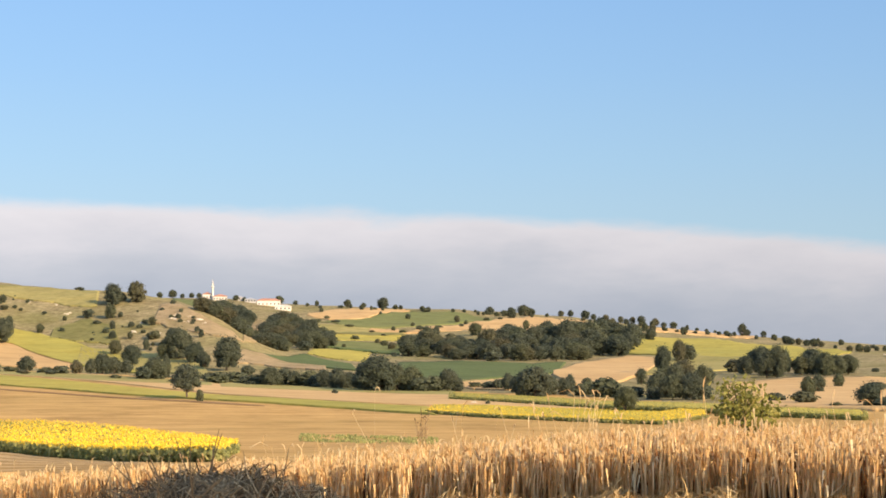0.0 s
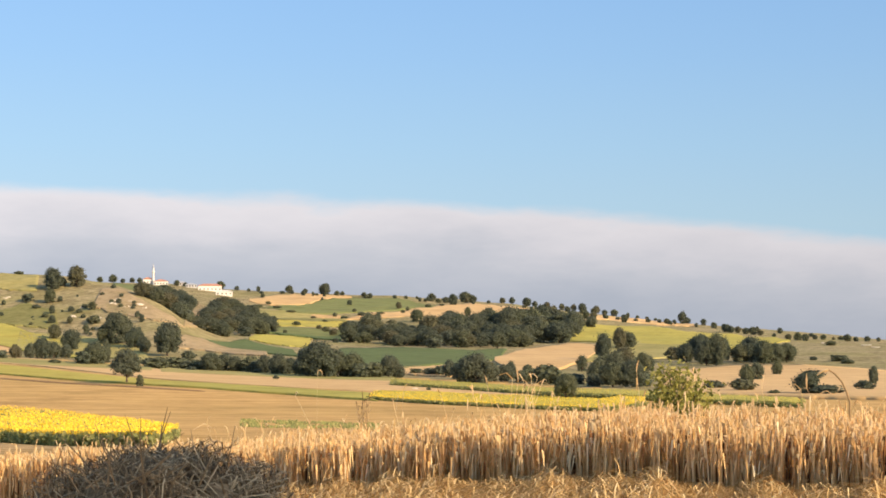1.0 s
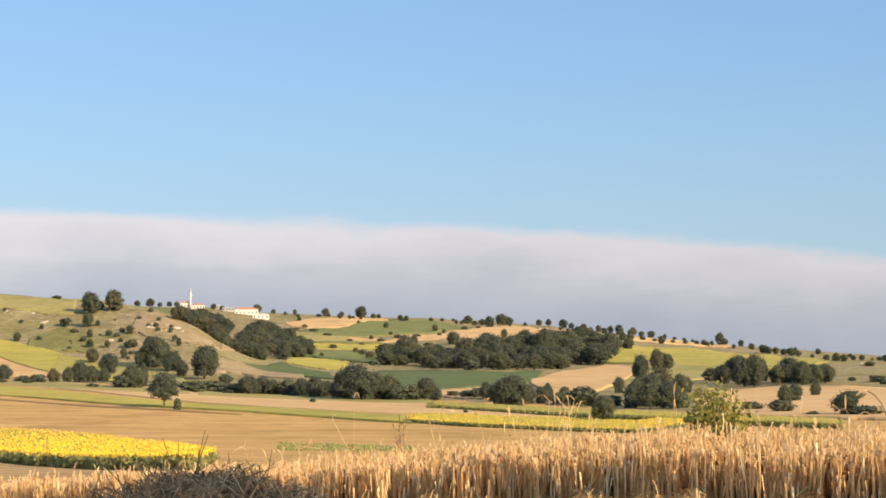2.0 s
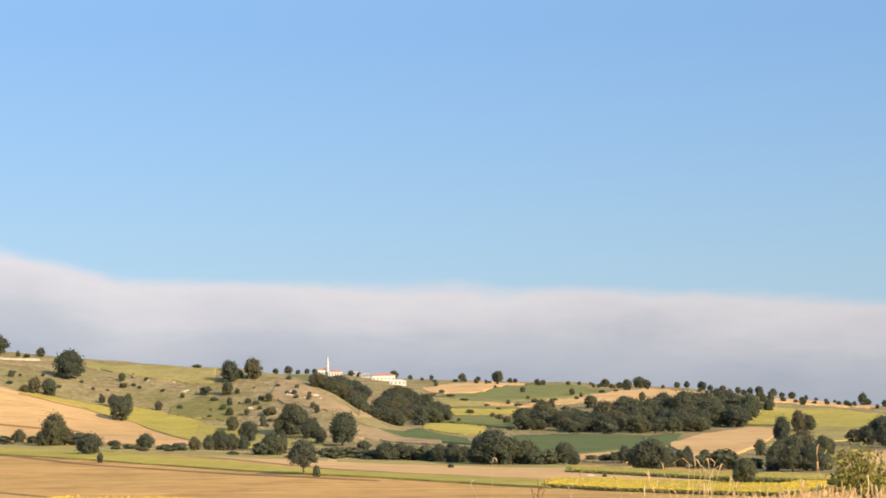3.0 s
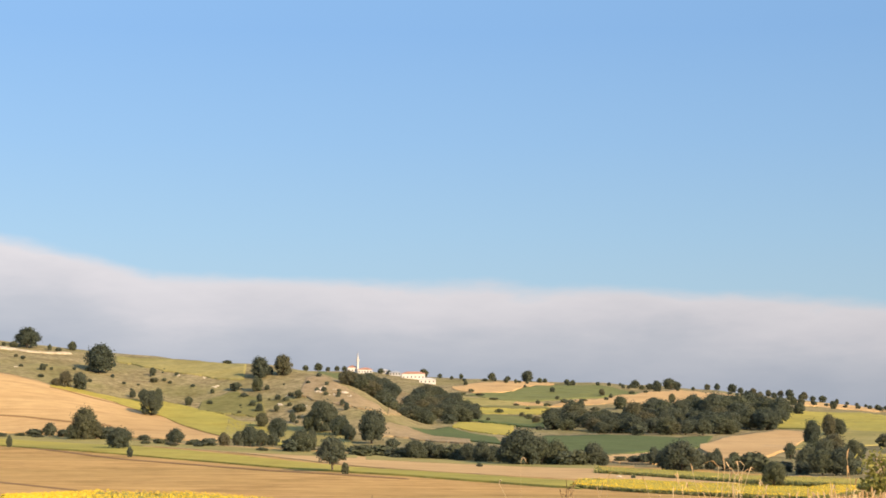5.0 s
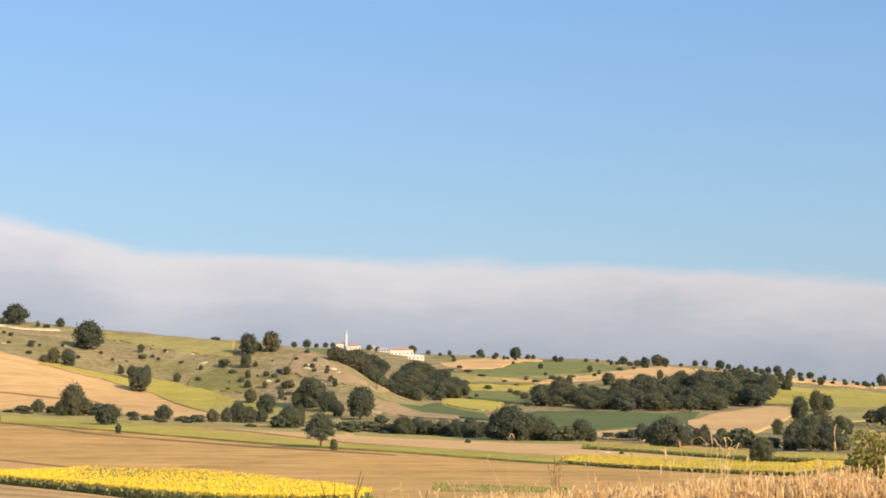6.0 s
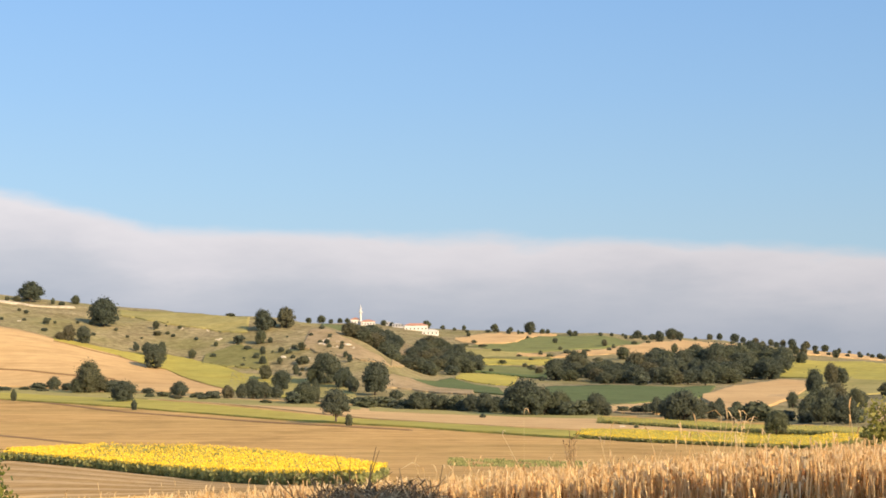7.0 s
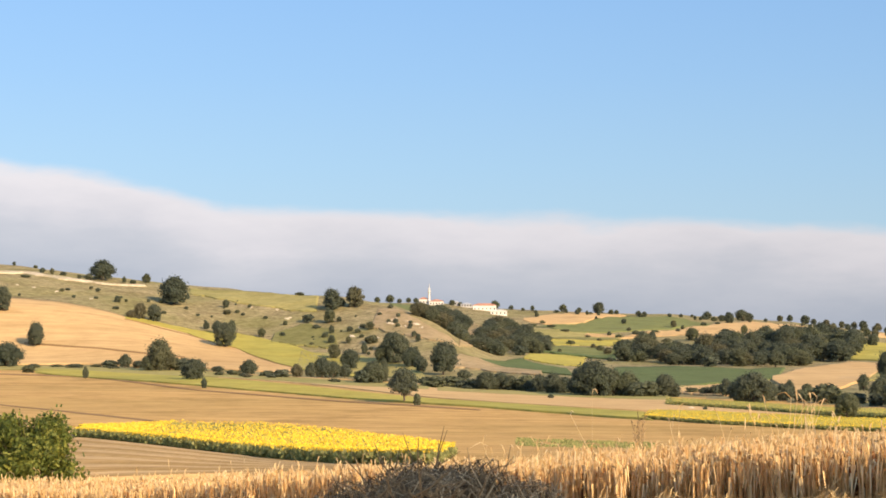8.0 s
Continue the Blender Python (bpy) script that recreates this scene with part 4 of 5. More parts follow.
    ("hollow wood trees", [(129.9, 997.6, 9.6, 9.6), (130.3, 970.3, 9.9, 9.9), (139.9, 1017.4, 9.1, 9.1), (136.8, 972.4, 10.6, 10.0), (144.9, 1007.6, 9.7, 9.7), (141.3, 965.7, 9.3, 9.3), (102.7, 1009.8, 8.4, 9.7), (134.2, 1069.6, 8.2, 8.9), (152.4, 1115.6, 7.9, 8.6), (161.0, 1114.4, 8.6, 9.3), (118.1, 1083.6, 8.3, 9.0)]),
    ("hollow wood trees tall", [(261.7, 1230.5, 17.7, 13.1), (271.1, 1225.4, 16.8, 13.1), (220.3, 1110.4, 15.8, 13.2), (202.8, 1101.5, 16.4, 13.7), (209.5, 1091.1, 16.3, 12.9), (200.3, 1126.3, 13.7, 11.8), (188.9, 1091.8, 13.2, 10.7), (240.9, 1167.4, 15.9, 12.4), (263.2, 1144.1, 14.2, 11.5), (297.3, 1367.0, 15.9, 12.7), (176.9, 1081.6, 12.3, 10.6), (172.2, 1106.7, 11.1, 10.8), (259.3, 1286.1, 14.0, 11.9), (227.3, 1255.6, 11.0, 10.7)]),
    ("ridge scrub", [(329.4, 1599.4, 2.4, 5.0), (193.5, 1736.3, 3.3, 7.2), (167.0, 1769.1, 4.3, 8.4), (334.1, 1586.2, 3.8, 7.3), (118.7, 1712.9, 3.3, 4.7), (233.8, 1652.5, 3.4, 4.7), (264.8, 1678.2, 4.0, 6.5), (284.7, 1690.2, 4.4, 4.6), (128.2, 1700.2, 4.4, 7.2), (288.5, 1674.3, 3.5, 5.2), (243.4, 1663.3, 3.9, 7.2), (343.4, 1587.3, 4.2, 4.3), (87.9, 1690.7, 2.3, 5.7), (355.1, 1495.4, 2.3, 7.5), (137.4, 1699.5, 3.8, 4.6), (332.5, 1592.7, 3.7, 4.6), (247.8, 1677.8, 2.4, 7.6), (329.9, 1547.2, 4.1, 6.8), (142.5, 1720.1, 2.4, 6.3), (191.7, 1733.4, 4.0, 4.6), (109.0, 1710.5, 2.4, 7.9), (323.8, 1603.6, 3.0, 6.0), (254.7, 1664.6, 2.5, 5.3), (149.8, 1716.5, 2.5, 5.0)]),
    ("ridge scrub east", [(384.9, 1540.6, 3.2, 7.0), (425.9, 1087.6, 1.9, 6.2), (460.4, 1635.4, 3.4, 6.7), (472.3, 1465.8, 3.7, 4.9), (455.3, 1499.4, 3.1, 5.2), (427.0, 1080.7, 3.1, 5.9), (492.2, 1389.4, 3.9, 7.1), (481.7, 1427.9, 3.7, 8.1), (476.3, 1486.5, 3.8, 7.4), (458.4, 1598.6, 3.4, 6.2), (420.3, 1125.1, 2.3, 5.7), (424.1, 1620.4, 3.9, 5.8), (492.6, 1446.4, 3.5, 4.7), (472.0, 1622.7, 4.1, 4.7), (437.8, 1520.2, 3.4, 6.5), (463.6, 1471.7, 2.2, 4.2), (420.0, 1528.4, 3.4, 6.8), (480.9, 1431.4, 2.6, 4.7), (397.2, 1546.8, 2.3, 6.3), (384.3, 1543.9, 4.2, 4.5), (431.3, 1612.3, 2.4, 6.4), (421.0, 1621.2, 4.2, 4.6)]),
    ("pasture scrub", [(-124.2, 1010.4, 1.0, 1.2), (-199.5, 1028.8, 2.1, 3.0), (-97.1, 953.1, 0.9, 1.2), (-277.0, 1001.4, 0.9, 1.1), (-119.0, 1023.1, 0.9, 1.4), (-115.0, 996.4, 1.8, 2.6), (-110.0, 1012.0, 1.9, 2.3), (-155.3, 1057.7, 1.9, 2.4), (-166.1, 1004.4, 1.6, 2.2), (-262.1, 996.1, 1.5, 2.3), (-66.9, 916.6, 1.2, 1.8), (-127.6, 982.7, 1.0, 1.6), (-176.8, 993.4, 1.5, 2.0), (-113.5, 957.3, 1.2, 1.8), (-181.6, 1004.7, 1.1, 1.7), (-159.6, 1008.4, 2.0, 2.9), (-205.6, 1039.9, 1.7, 2.4), (-156.5, 963.4, 1.0, 1.4), (-129.3, 967.4, 1.0, 1.5), (-159.4, 1057.1, 2.1, 2.4), (-217.6, 1016.0, 1.7, 2.7), (-205.5, 990.9, 1.6, 2.3), (-233.6, 981.6, 1.4, 1.8), (-119.2, 1032.1, 1.1, 1.5)]),
    ("bluff scrub", [(-16.9, 927.8, 1.7, 2.4), (-52.9, 926.5, 1.1, 1.3), (-16.8, 918.8, 2.1, 2.1), (-59.8, 923.1, 0.9, 1.0), (-34.6, 900.3, 1.5, 2.1), (-56.7, 899.2, 0.9, 1.4), (-14.8, 891.9, 1.8, 1.9), (-47.1, 962.8, 1.0, 1.2), (-26.7, 897.6, 1.3, 1.8), (-35.9, 861.3, 1.6, 1.8), (-38.4, 894.2, 2.2, 2.4), (-66.3, 898.6, 1.7, 2.5), (-28.3, 930.6, 2.2, 2.3), (-23.4, 918.7, 2.3, 2.7), (-66.0, 910.6, 1.0, 1.4), (-57.4, 899.2, 1.9, 2.4), (-42.2, 930.0, 1.7, 2.7), (-43.5, 918.0, 1.5, 1.9), (-42.7, 918.0, 1.1, 1.3), (-41.0, 927.1, 2.1, 2.3), (-13.1, 861.9, 1.3, 1.9), (-40.0, 879.1, 1.2, 1.2), (-23.7, 945.7, 2.4, 2.4), (-35.3, 873.3, 1.7, 2.0)]),
    ("upland hedge", [(76.5, 1499.0, 2.5, 5.6), (88.6, 1462.3, 2.5, 7.2), (96.8, 1413.7, 2.0, 7.1), (109.3, 1346.6, 2.0, 4.7), (135.8, 1377.3, 2.2, 6.2), (152.3, 1408.8, 3.6, 6.4), (170.2, 1427.9, 2.1, 6.2), (190.8, 1446.5, 2.9, 3.8), (228.9, 1565.4, 3.0, 5.7), (242.8, 1575.4, 2.5, 4.1), (231.4, 1337.1, 3.6, 5.2), (218.1, 1333.3, 3.1, 5.8), (284.2, 1366.8, 1.9, 6.2), (67.7, 1214.1, 2.2, 5.6), (88.0, 1227.9, 3.1, 5.7), (99.9, 1184.8, 3.0, 3.7), (92.2, 983.7, 2.5, 3.9), (75.7, 933.9, 1.4, 4.0), (72.8, 1114.6, 2.2, 2.9), (113.6, 1298.0, 1.9, 4.2), (128.9, 1266.5, 2.8, 5.0)]),
    ("hedgerow scrub", [(25.1, 641.5, 1.4, 3.0), (34.6, 644.1, 1.3, 4.8), (8.7, 635.9, 1.6, 3.5), (-18.0, 634.2, 1.5, 5.0), (-39.9, 657.3, 1.8, 4.1), (24.3, 644.5, 1.7, 4.6), (-66.3, 688.3, 2.7, 3.4), (-84.6, 725.1, 2.2, 5.5), (-75.7, 688.8, 2.5, 3.3), (-200.0, 776.7, 2.0, 5.0), (-143.4, 776.9, 1.6, 4.9), (-13.3, 634.4, 1.6, 2.9), (-78.8, 704.6, 1.8, 3.4), (-70.0, 711.6, 2.7, 5.7), (-180.1, 784.6, 2.4, 5.8), (-162.9, 788.4, 2.2, 6.1), (48.2, 610.1, 2.3, 4.1), (30.8, 621.7, 2.2, 3.3), (-90.2, 718.4, 2.2, 3.7), (58.1, 610.7, 1.7, 5.0), (-27.6, 671.4, 2.6, 5.4), (18.8, 647.7, 2.1, 3.6), (-165.4, 800.1, 1.7, 6.0), (66.3, 594.8, 1.8, 3.3)]),
]
pick = random.Random(5)
for group, rows in TREES:
    for x, y, high, wide in rows:
        if "hedgerow" in group or "wood" in group:
            wide *= 1.2
            high *= pick.uniform(0.68, 1.04)
        elif "skyline" in group:
            high *= 0.95
            wide = min(1.12 * wide, 1.2 * high)
        elif "ridge scrub" in group:
            wide, high = 0.7 * wide, 1.15 * high
        elif "clump" in group:
            wide *= 1.1
            high *= 0.72 if y < 560 else 0.9
        elif "slope" in group:
            wide *= 1.25
            high *= 0.85
        low = "skyline" not in group and (high < 4.2 or (high < 6 and wide > 1.25 * high))
        near = math.hypot(x, y) < 900 and high > 6.5
        kinds = SHRUB_KINDS if low else [LONE_KIND] if group == "field trees" and y < 500 else LEAFY_KINDS if near else TREE_KINDS
        m = Matrix.LocRotScale((x, y, height(x, y) - 0.1), Euler((0, 0, pick.uniform(0, 6.28))), (wide * 1.04, wide * 1.04, high + 0.2))
        tree = copy_thing(pick.choice(kinds), m)
        tree.name = "shrub" if low else "tree"
        label = LABELS[group].replace("tree", "shrub") if low else LABELS[group]
        tagged(tree, label, "shrub" if low else "tree", group)
for kind in TREE_KINDS + LEAFY_KINDS + SHRUB_KINDS + [LONE_KIND]:
    for o in (*kind.children_recursive, kind):
        bpy.data.objects.remove(o)

# ---- the village on the ridge ----
def box(x0, x1, y0, y1, z0, z1):
    v = np.array([(x, y, z) for z in (z0, z1) for x, y in ((x0, y0), (x1, y0), (x1, y1), (x0, y1))], float)
    f = np.array([(3, 2, 1, 0), (4, 5, 6, 7), (0, 1, 5, 4), (1, 2, 6, 5), (2, 3, 7, 6), (3, 0, 4, 7)])
    return v, f


def lathe(profile, sides=16):
    ph = np.linspace(0, 2 * math.pi, sides, endpoint=False)
    v = np.concatenate([np.stack([r * np.cos(ph), r * np.sin(ph), np.full(sides, z)], 1) for r, z in profile])
    return v, grid_faces(len(profile), sides, True)


def hip_roof(w, d, z, rise, over=0.5):
    a, b = w / 2 + over, d / 2 + over
    ridge = max(0.0, a - b)
    v = np.array([(-a, -b, z), (a, -b, z), (a, b, z), (-a, b, z), (-ridge, 0, z + rise), (ridge, 0, z + rise),
                  (-a, -b, z - 0.25), (a, -b, z - 0.25), (a, b, z - 0.25), (-a, b, z - 0.25)], float)
    return v, [(0, 1, 5, 4), (2, 3, 4, 5), (1, 2, 5), (3, 0, 4), (6, 7, 1, 0), (7, 8, 2, 1), (8, 9, 3, 2), (9, 6, 0, 3), (9, 8, 7, 6)]


def house(name, x, y, w, d, h, wall_mat, roof_mat, rise, label, storeys=1, per_row=4, turn=0.0):
    root = new(name)
    root.matrix_world = Matrix.Translation((x, y, height(x, y) - 0.5)) @ pose(0, 0, 0, 0, 0, turn)
    tagged(root, label, "building")
    mesh_object("wall", *box(-w / 2, w / 2, -d / 2, d / 2, -1.5, h), wall_mat, False, root)
    v, f = hip_roof(w, d, h, rise)
    mesh_object("roof", v, [tuple(q) for q in f], roof_mat, False, root)
    for s in range(storeys):
        for k in range(per_row):
            cx = -w / 2 + w * (k + 0.5) / per_row
            z0 = 1.4 + s * h / storeys
            win = mesh_object("window", *box(cx - 0.6, cx + 0.6, -d / 2 - 0.06, -d / 2 + 0.1, z0, z0 + 1.4), WINDOW, False, root)
            mesh_object("sill", *box(cx - 0.7, cx + 0.7, -d / 2 - 0.16, -d / 2 - 0.065, z0 - 0.14, z0 - 0.02), wall_mat, False, win)
    return root


mosque = house("mosque", -6.5, 1768, 14, 11, 4.4, WHITEWALL, ROOFTILE, 1.9, "white village mosque with red tiled roof and minaret", 1, 5)
mx = -7.3
for name, profile, mat in (("minaret_shaft", [(1.55, -2), (1.5, 5), (1.05, 6), (1.0, 13.2), (0.001, 13.2)], WHITEWALL),
                           ("minaret_balcony", [(1.0, 12.6), (1.75, 13.4), (1.75, 14.4), (1.6, 14.4), (1.6, 13.5), (0.001, 13.5)], WHITEWALL),
                           ("minaret_upper_shaft", [(0.85, 13.4), (0.8, 17.4), (0.001, 17.4)], WHITEWALL),
                           ("minaret_cap", [(0.95, 17.3), (0.45, 19.6), (0.06, 21.6), (0.04, 22.6), (0.001, 22.7)], LEAD)):
    v, f = lathe(profile)
    mesh_object(name, v + (mx, 3, 0), f, mat, False, mosque)
house("village_house", -19.0, 1776, 9, 8, 5.0, WHITEWALL, ROOFTILE, 2.0, "small white village house with red roof", 1, 3)
house("village_house", 12.5, 1770, 10, 8, 3.6, GREYWALL, LEAD, 1.6, "grey village house with dull roof", 1, 3)
house("village_house", 23.0, 1760, 11, 8, 3.4, GREYWALL, LEAD, 1.5, "low grey village house with dull roof", 1, 4)
house("school_building", 39.5, 1694.5, 22, 10, 5.4, WHITEWALL, ROOFTILE, 1.9, "long white village building with faded red roof", 1, 6)
house("school_annex", 51.7, 1650.3, 15, 8, 4.2, WHITEWALL, WHITEWALL, 1.2, "low white annex of the long building", 1, 4, -4.0)


# ---- rock on the bluff and the crest ----
def outcrop(x, y, wide, high, seed):
    rng = np.random.RandomState(seed)
    root = new("rock_outcrop")
    z0 = height(x, y)
    root.location = (x, y, z0)
    for k in range(7):
        rows, cols = 7, 10
        th = np.linspace(0.02, math.pi - 0.02, rows)[:, None]
        ph = np.linspace(0, 2 * math.pi, cols, endpoint=False)[None]
        d = np.stack([np.sin(th) * np.cos(ph), np.sin(th) * np.sin(ph), np.cos(th) + 0 * ph], -1)
        p = d * rng.uniform(0.7, 1.15, (rows, cols))[..., None] * (wide * rng.uniform(0.18, 0.34), wide * 0.2, high * rng.uniform(0.5, 0.9))
        px, py = x + wide * rng.uniform(-0.5, 0.5), y + rng.uniform(-2, 2)
        mesh_object("rock", p.reshape(-1, 3) + (px - x, py - y, height(px, py) - z0 + high * 0.1), grid_faces(rows, cols, True), LIMESTONE, False, root)
    return tagged(root, "pale limestone outcrop on the dry slope", "rock", "limestone outcrops")


ROCKS = [
    (-27.7, 927.6, 4.1, 1.8),
    (-14.4, 924.9, 4.7, 2.1),
    (-25.0, 939.7, 4.2, 1.2),
    (-18.3, 930.8, 3.5, 1.5),
    (-27.8, 933.6, 2.7, 1.5),
    (-35.4, 900.3, 5.1, 0.6),
    (-42.5, 930.0, 2.7, 0.7),
    (-84.8, 975.3, 3.1, 0.9),
    (-47.4, 911.8, 4.1, 0.6),
    (-108.9, 1012.2, 1.6, 0.6),
    (-93.7, 1004.6, 1.6, 0.6),
    (-254.4, 1106.1, 12.2, 0.9),
    (-236.9, 1082.4, 12.7, 0.9),
    (-223.5, 1076.0, 10.5, 0.9),
    (-212.9, 1065.9, 4.8, 0.7),
    (-199.3, 1074.7, 3.5, 0.7),
    (-219.8, 1012.4, 2.0, 0.7),
    (-196.0, 989.8, 1.6, 0.6),
    (-234.8, 1021.4, 1.7, 0.5),
    (-245.4, 1025.0, 1.7, 0.5),
    (-20.1, 918.8, 2.9, 1.5),
    (-11.3, 915.9, 2.3, 1.5),
    (342.8, 897.8, 4.3, 0.8),
    (353.8, 870.9, 4.8, 0.7),
    (353.3, 854.9, 2.9, 0.6),
]
ROCKS.append((65.3, 471.0, 1.7, 1.0))
for k, (x, y, wide, high) in enumerate(ROCKS):
    outcrop(x, y, wide, (0.35 if x < -190 and y > 1050 else 0.65) * high, 40 + k)

# ---- sunflower field on the lower slope ----
def inside_strip(front, back, n, rng):
    f, b = along(front, 400), along(back, 400)
    k, s = rng.randint(0, 400, n), rng.uniform(0, 1, n)[:, None]
    return f[k] * (1 - s) + b[k] * s


def upright(base, high, wide, rng):
    """Narrow upright ribbons from base, facing anywhere."""
    a = rng.uniform(0, math.pi, len(base))
    u = np.stack([np.cos(a), np.sin(a), 0 * a], 1) * wide[:, None]
    up = np.zeros_like(base)
    up[:, 2] = high / 2
    return quads_from(base + up, u, up)


def sunflowers(front, back, n, seed, share=0.5, head=1.0, tall=1.0):
    rng = np.random.RandomState(seed)
    p = inside_strip(front, back, n, rng)
    edge = along(front, 1200)
    edge = edge[rng.randint(0, 1200, n // 3)] + rng.normal(0, 0.4, (n // 3, 2))
    p = np.concatenate([p, edge])
    n = len(p)
    base = np.column_stack([p, ground_at(p[:, 0], p[:, 1])])
    high = tall * rng.uniform(1.05, 1.5, n)
    leaf = [upright(base, high, np.full(n, 0.025), rng)]
    for k in range(4):
        c = base.copy()
        c[:, 2] += high * rng.uniform(0.15, 0.72, n)
        c[:, :2] += rng.normal(0, 0.15, (n, 2))
        u = unit(rng, n) * 0.17
        v = np.cross(u, unit(rng, n))
        leaf.append(quads_from(c, u, v))
    v, f = joined(leaf)
    plants = mesh_object("sunflower_plants", v, f, SUNLEAF, False)
    tagged(plants, "dense green stems and leaves of a sunflower field", "sunflowers", kind="stuff")
    keep = rng.uniform(0, 1, n) < share
    base, high, n = base[keep], high[keep], int(keep.sum())
    top = base.copy()
    top[:, 2] += high
    ph = np.linspace(0, 2 * math.pi, 8, endpoint=False)
    face = np.stack([rng.normal(0.5, 0.35, n), rng.normal(-0.8, 0.25, n), rng.uniform(0.2, 0.9, n)], 1)
    face /= np.linalg.norm(face, axis=1)[:, None]
    u = np.cross(face, (0, 0, 1.0))
    u /= np.linalg.norm(u, axis=1)[:, None]
    w = np.cross(face, u)
    r = head * rng.uniform(0.06, 0.13, n)[:, None, None]
    disc = top[:, None] + r * (np.cos(ph)[None, :, None] * u[:, None] + np.sin(ph)[None, :, None] * w[:, None])
    heads = mesh_object("sunflower_heads", disc.reshape(-1, 3), np.arange(n * 8).reshape(n, 8), PETAL, False)
    tagged(heads, "yellow flower heads of a blooming sunflower field", "sunflowers", kind="stuff")


sunflowers([(-53.6, 263), (-22.2, 198), (-8.1, 162), (-1.0, 150)], [(-57, 280), (-50, 335), (-35, 338), (-18, 305), (-4.5, 250), (1.5, 205)], 24000, 3, 0.6, 0.9)
sunflowers([(45.7, 406.1), (55.5, 376.5), (69.3, 355.9), (83.4, 337.4), (97.9, 359.5)], [(51.5, 444.7), (64.8, 439.9), (79.9, 409.9), (93.8, 379.2), (112.0, 408.6)], 9000, 4, 0.5, 0.8, 0.7)
sunflowers([(62.3, 497.1), (81.7, 456.2), (98.9, 398.9), (110.5, 361.5), (123.0, 333.5)], [(66.2, 528.4), (87.3, 487.2), (108.0, 435.3), (117.9, 385.9), (130.8, 354.6)], 5000, 5, 0.2, 0.6)


def weeds(front, back, n):
    """Patchy green weeds along the stubble."""
    rng = np.random.RandomState(6)
    p = inside_strip(front, back, n, rng)
    p = p[np.sin(p[:, 0] * 1.1) + np.sin(p[:, 1] * 0.23 + p[:, 0] * 0.4) + rng.normal(0, 0.6, n) > 0.1]
    base = np.column_stack([p, ground_at(p[:, 0], p[:, 1])])
    ob = mesh_object("weeds", *upright(base, rng.uniform(0.12, 0.4, len(p)), np.full(len(p), 0.10), rng), SUNLEAF, False)
    tagged(ob, "patchy green weeds at the edge of the stubble", "weeds", kind="stuff")


weeds([(10.4, 262.0), (16.4, 240.0), (25.2, 212.1)], [(12.2, 295.3), (19.4, 283.9), (30.6, 257.8)], 3600)


# ---- standing wheat ----
def ribbon(points, widths, side):
    """Ribbons through rows of points (k, n, 3) of half widths (k, n), spread along side (n, 3)."""
    k, n = points.shape[:2]
    a, b = points - side[None] * widths[..., None], points + side[None] * widths[..., None]
    v = np.stack([a, b], 2).transpose(1, 0, 2, 3).reshape(-1, 3)
    j = np.arange(k - 1) * 2
    q = np.stack([j, j + 1, j + 3, j + 2], 1)
    return v, (np.arange(n)[:, None, None] * 2 * k + q[None]).reshape(-1, 4)


def stalks(base, high, rng, stem=0.0062, leaf=0.0105, ear=0.0112, ear_long=0.105, lean=0.06, droop=0.6):
    n = len(base)
    a = rng.uniform(0, 2 * math.pi, n)
    side = np.stack([np.cos(a), np.sin(a), 0 * a], 1)
    side2 = np.stack([-np.sin(a), np.cos(a), 0 * a], 1)
    b = rng.uniform(0, 2 * math.pi, n)
    out = np.stack([np.cos(b), np.sin(b), 0 * b], 1)
    tip = np.stack([rng.normal(0, lean, n), rng.normal(0, lean, n), np.ones(n)], 1) * high[:, None]
    pts = np.stack([base, base + tip * (0.2, 0.2, 0.5), base + tip])
    w = np.full((3, n), stem)
    pieces = [ribbon(pts, w, side), ribbon(pts, w, side2)]
    long = ear_long * rng.uniform(0.7, 1.25, n)[:, None]
    bend = rng.uniform(0.1, 1.0, n)[:, None] * droop
    e1 = base + tip
    e2 = e1 + long * 0.5 * (out * bend + (0, 0, 1) * (1 - 0.6 * bend))
    e3 = e2 + long * 0.5 * (out * bend * 1.5 + (0, 0, 1) * (0.8 - 1.7 * bend))
    ep, ew = np.stack([e1, e2, e3]), np.stack([np.full(n, ear * 0.6), np.full(n, ear), np.full(n, ear * 0.25)])
    pieces += [ribbon(ep, ew, side), ribbon(ep, ew, side2)]
    for k in range(2):
        c = rng.uniform(0, 2 * math.pi, n)
        o = np.stack([np.cos(c), np.sin(c), 0 * c], 1)
        s = np.stack([-np.sin(c), np.cos(c), 0 * c], 1)
        l0 = base + tip * rng.uniform(0.45, 0.95, n)[:, None]
        ln = rng.uniform(0.12, 0.30, n)[:, None]
        l1 = l0 + o * ln * 0.22 + (0, 0, 1) * ln * rng.uniform(-0.05, 0.25, n)[:, None]
        l2 = l1 + o * ln * 0.12 - (0, 0, 1) * ln * rng.uniform(0.5, 1.0, n)[:, None]
        pieces.append(ribbon(np.stack([l0, l1, l2]), np.stack([np.full(n, leaf * 0.6), np.full(n, leaf), np.full(n, leaf * 0.2)]), s))
    return pieces


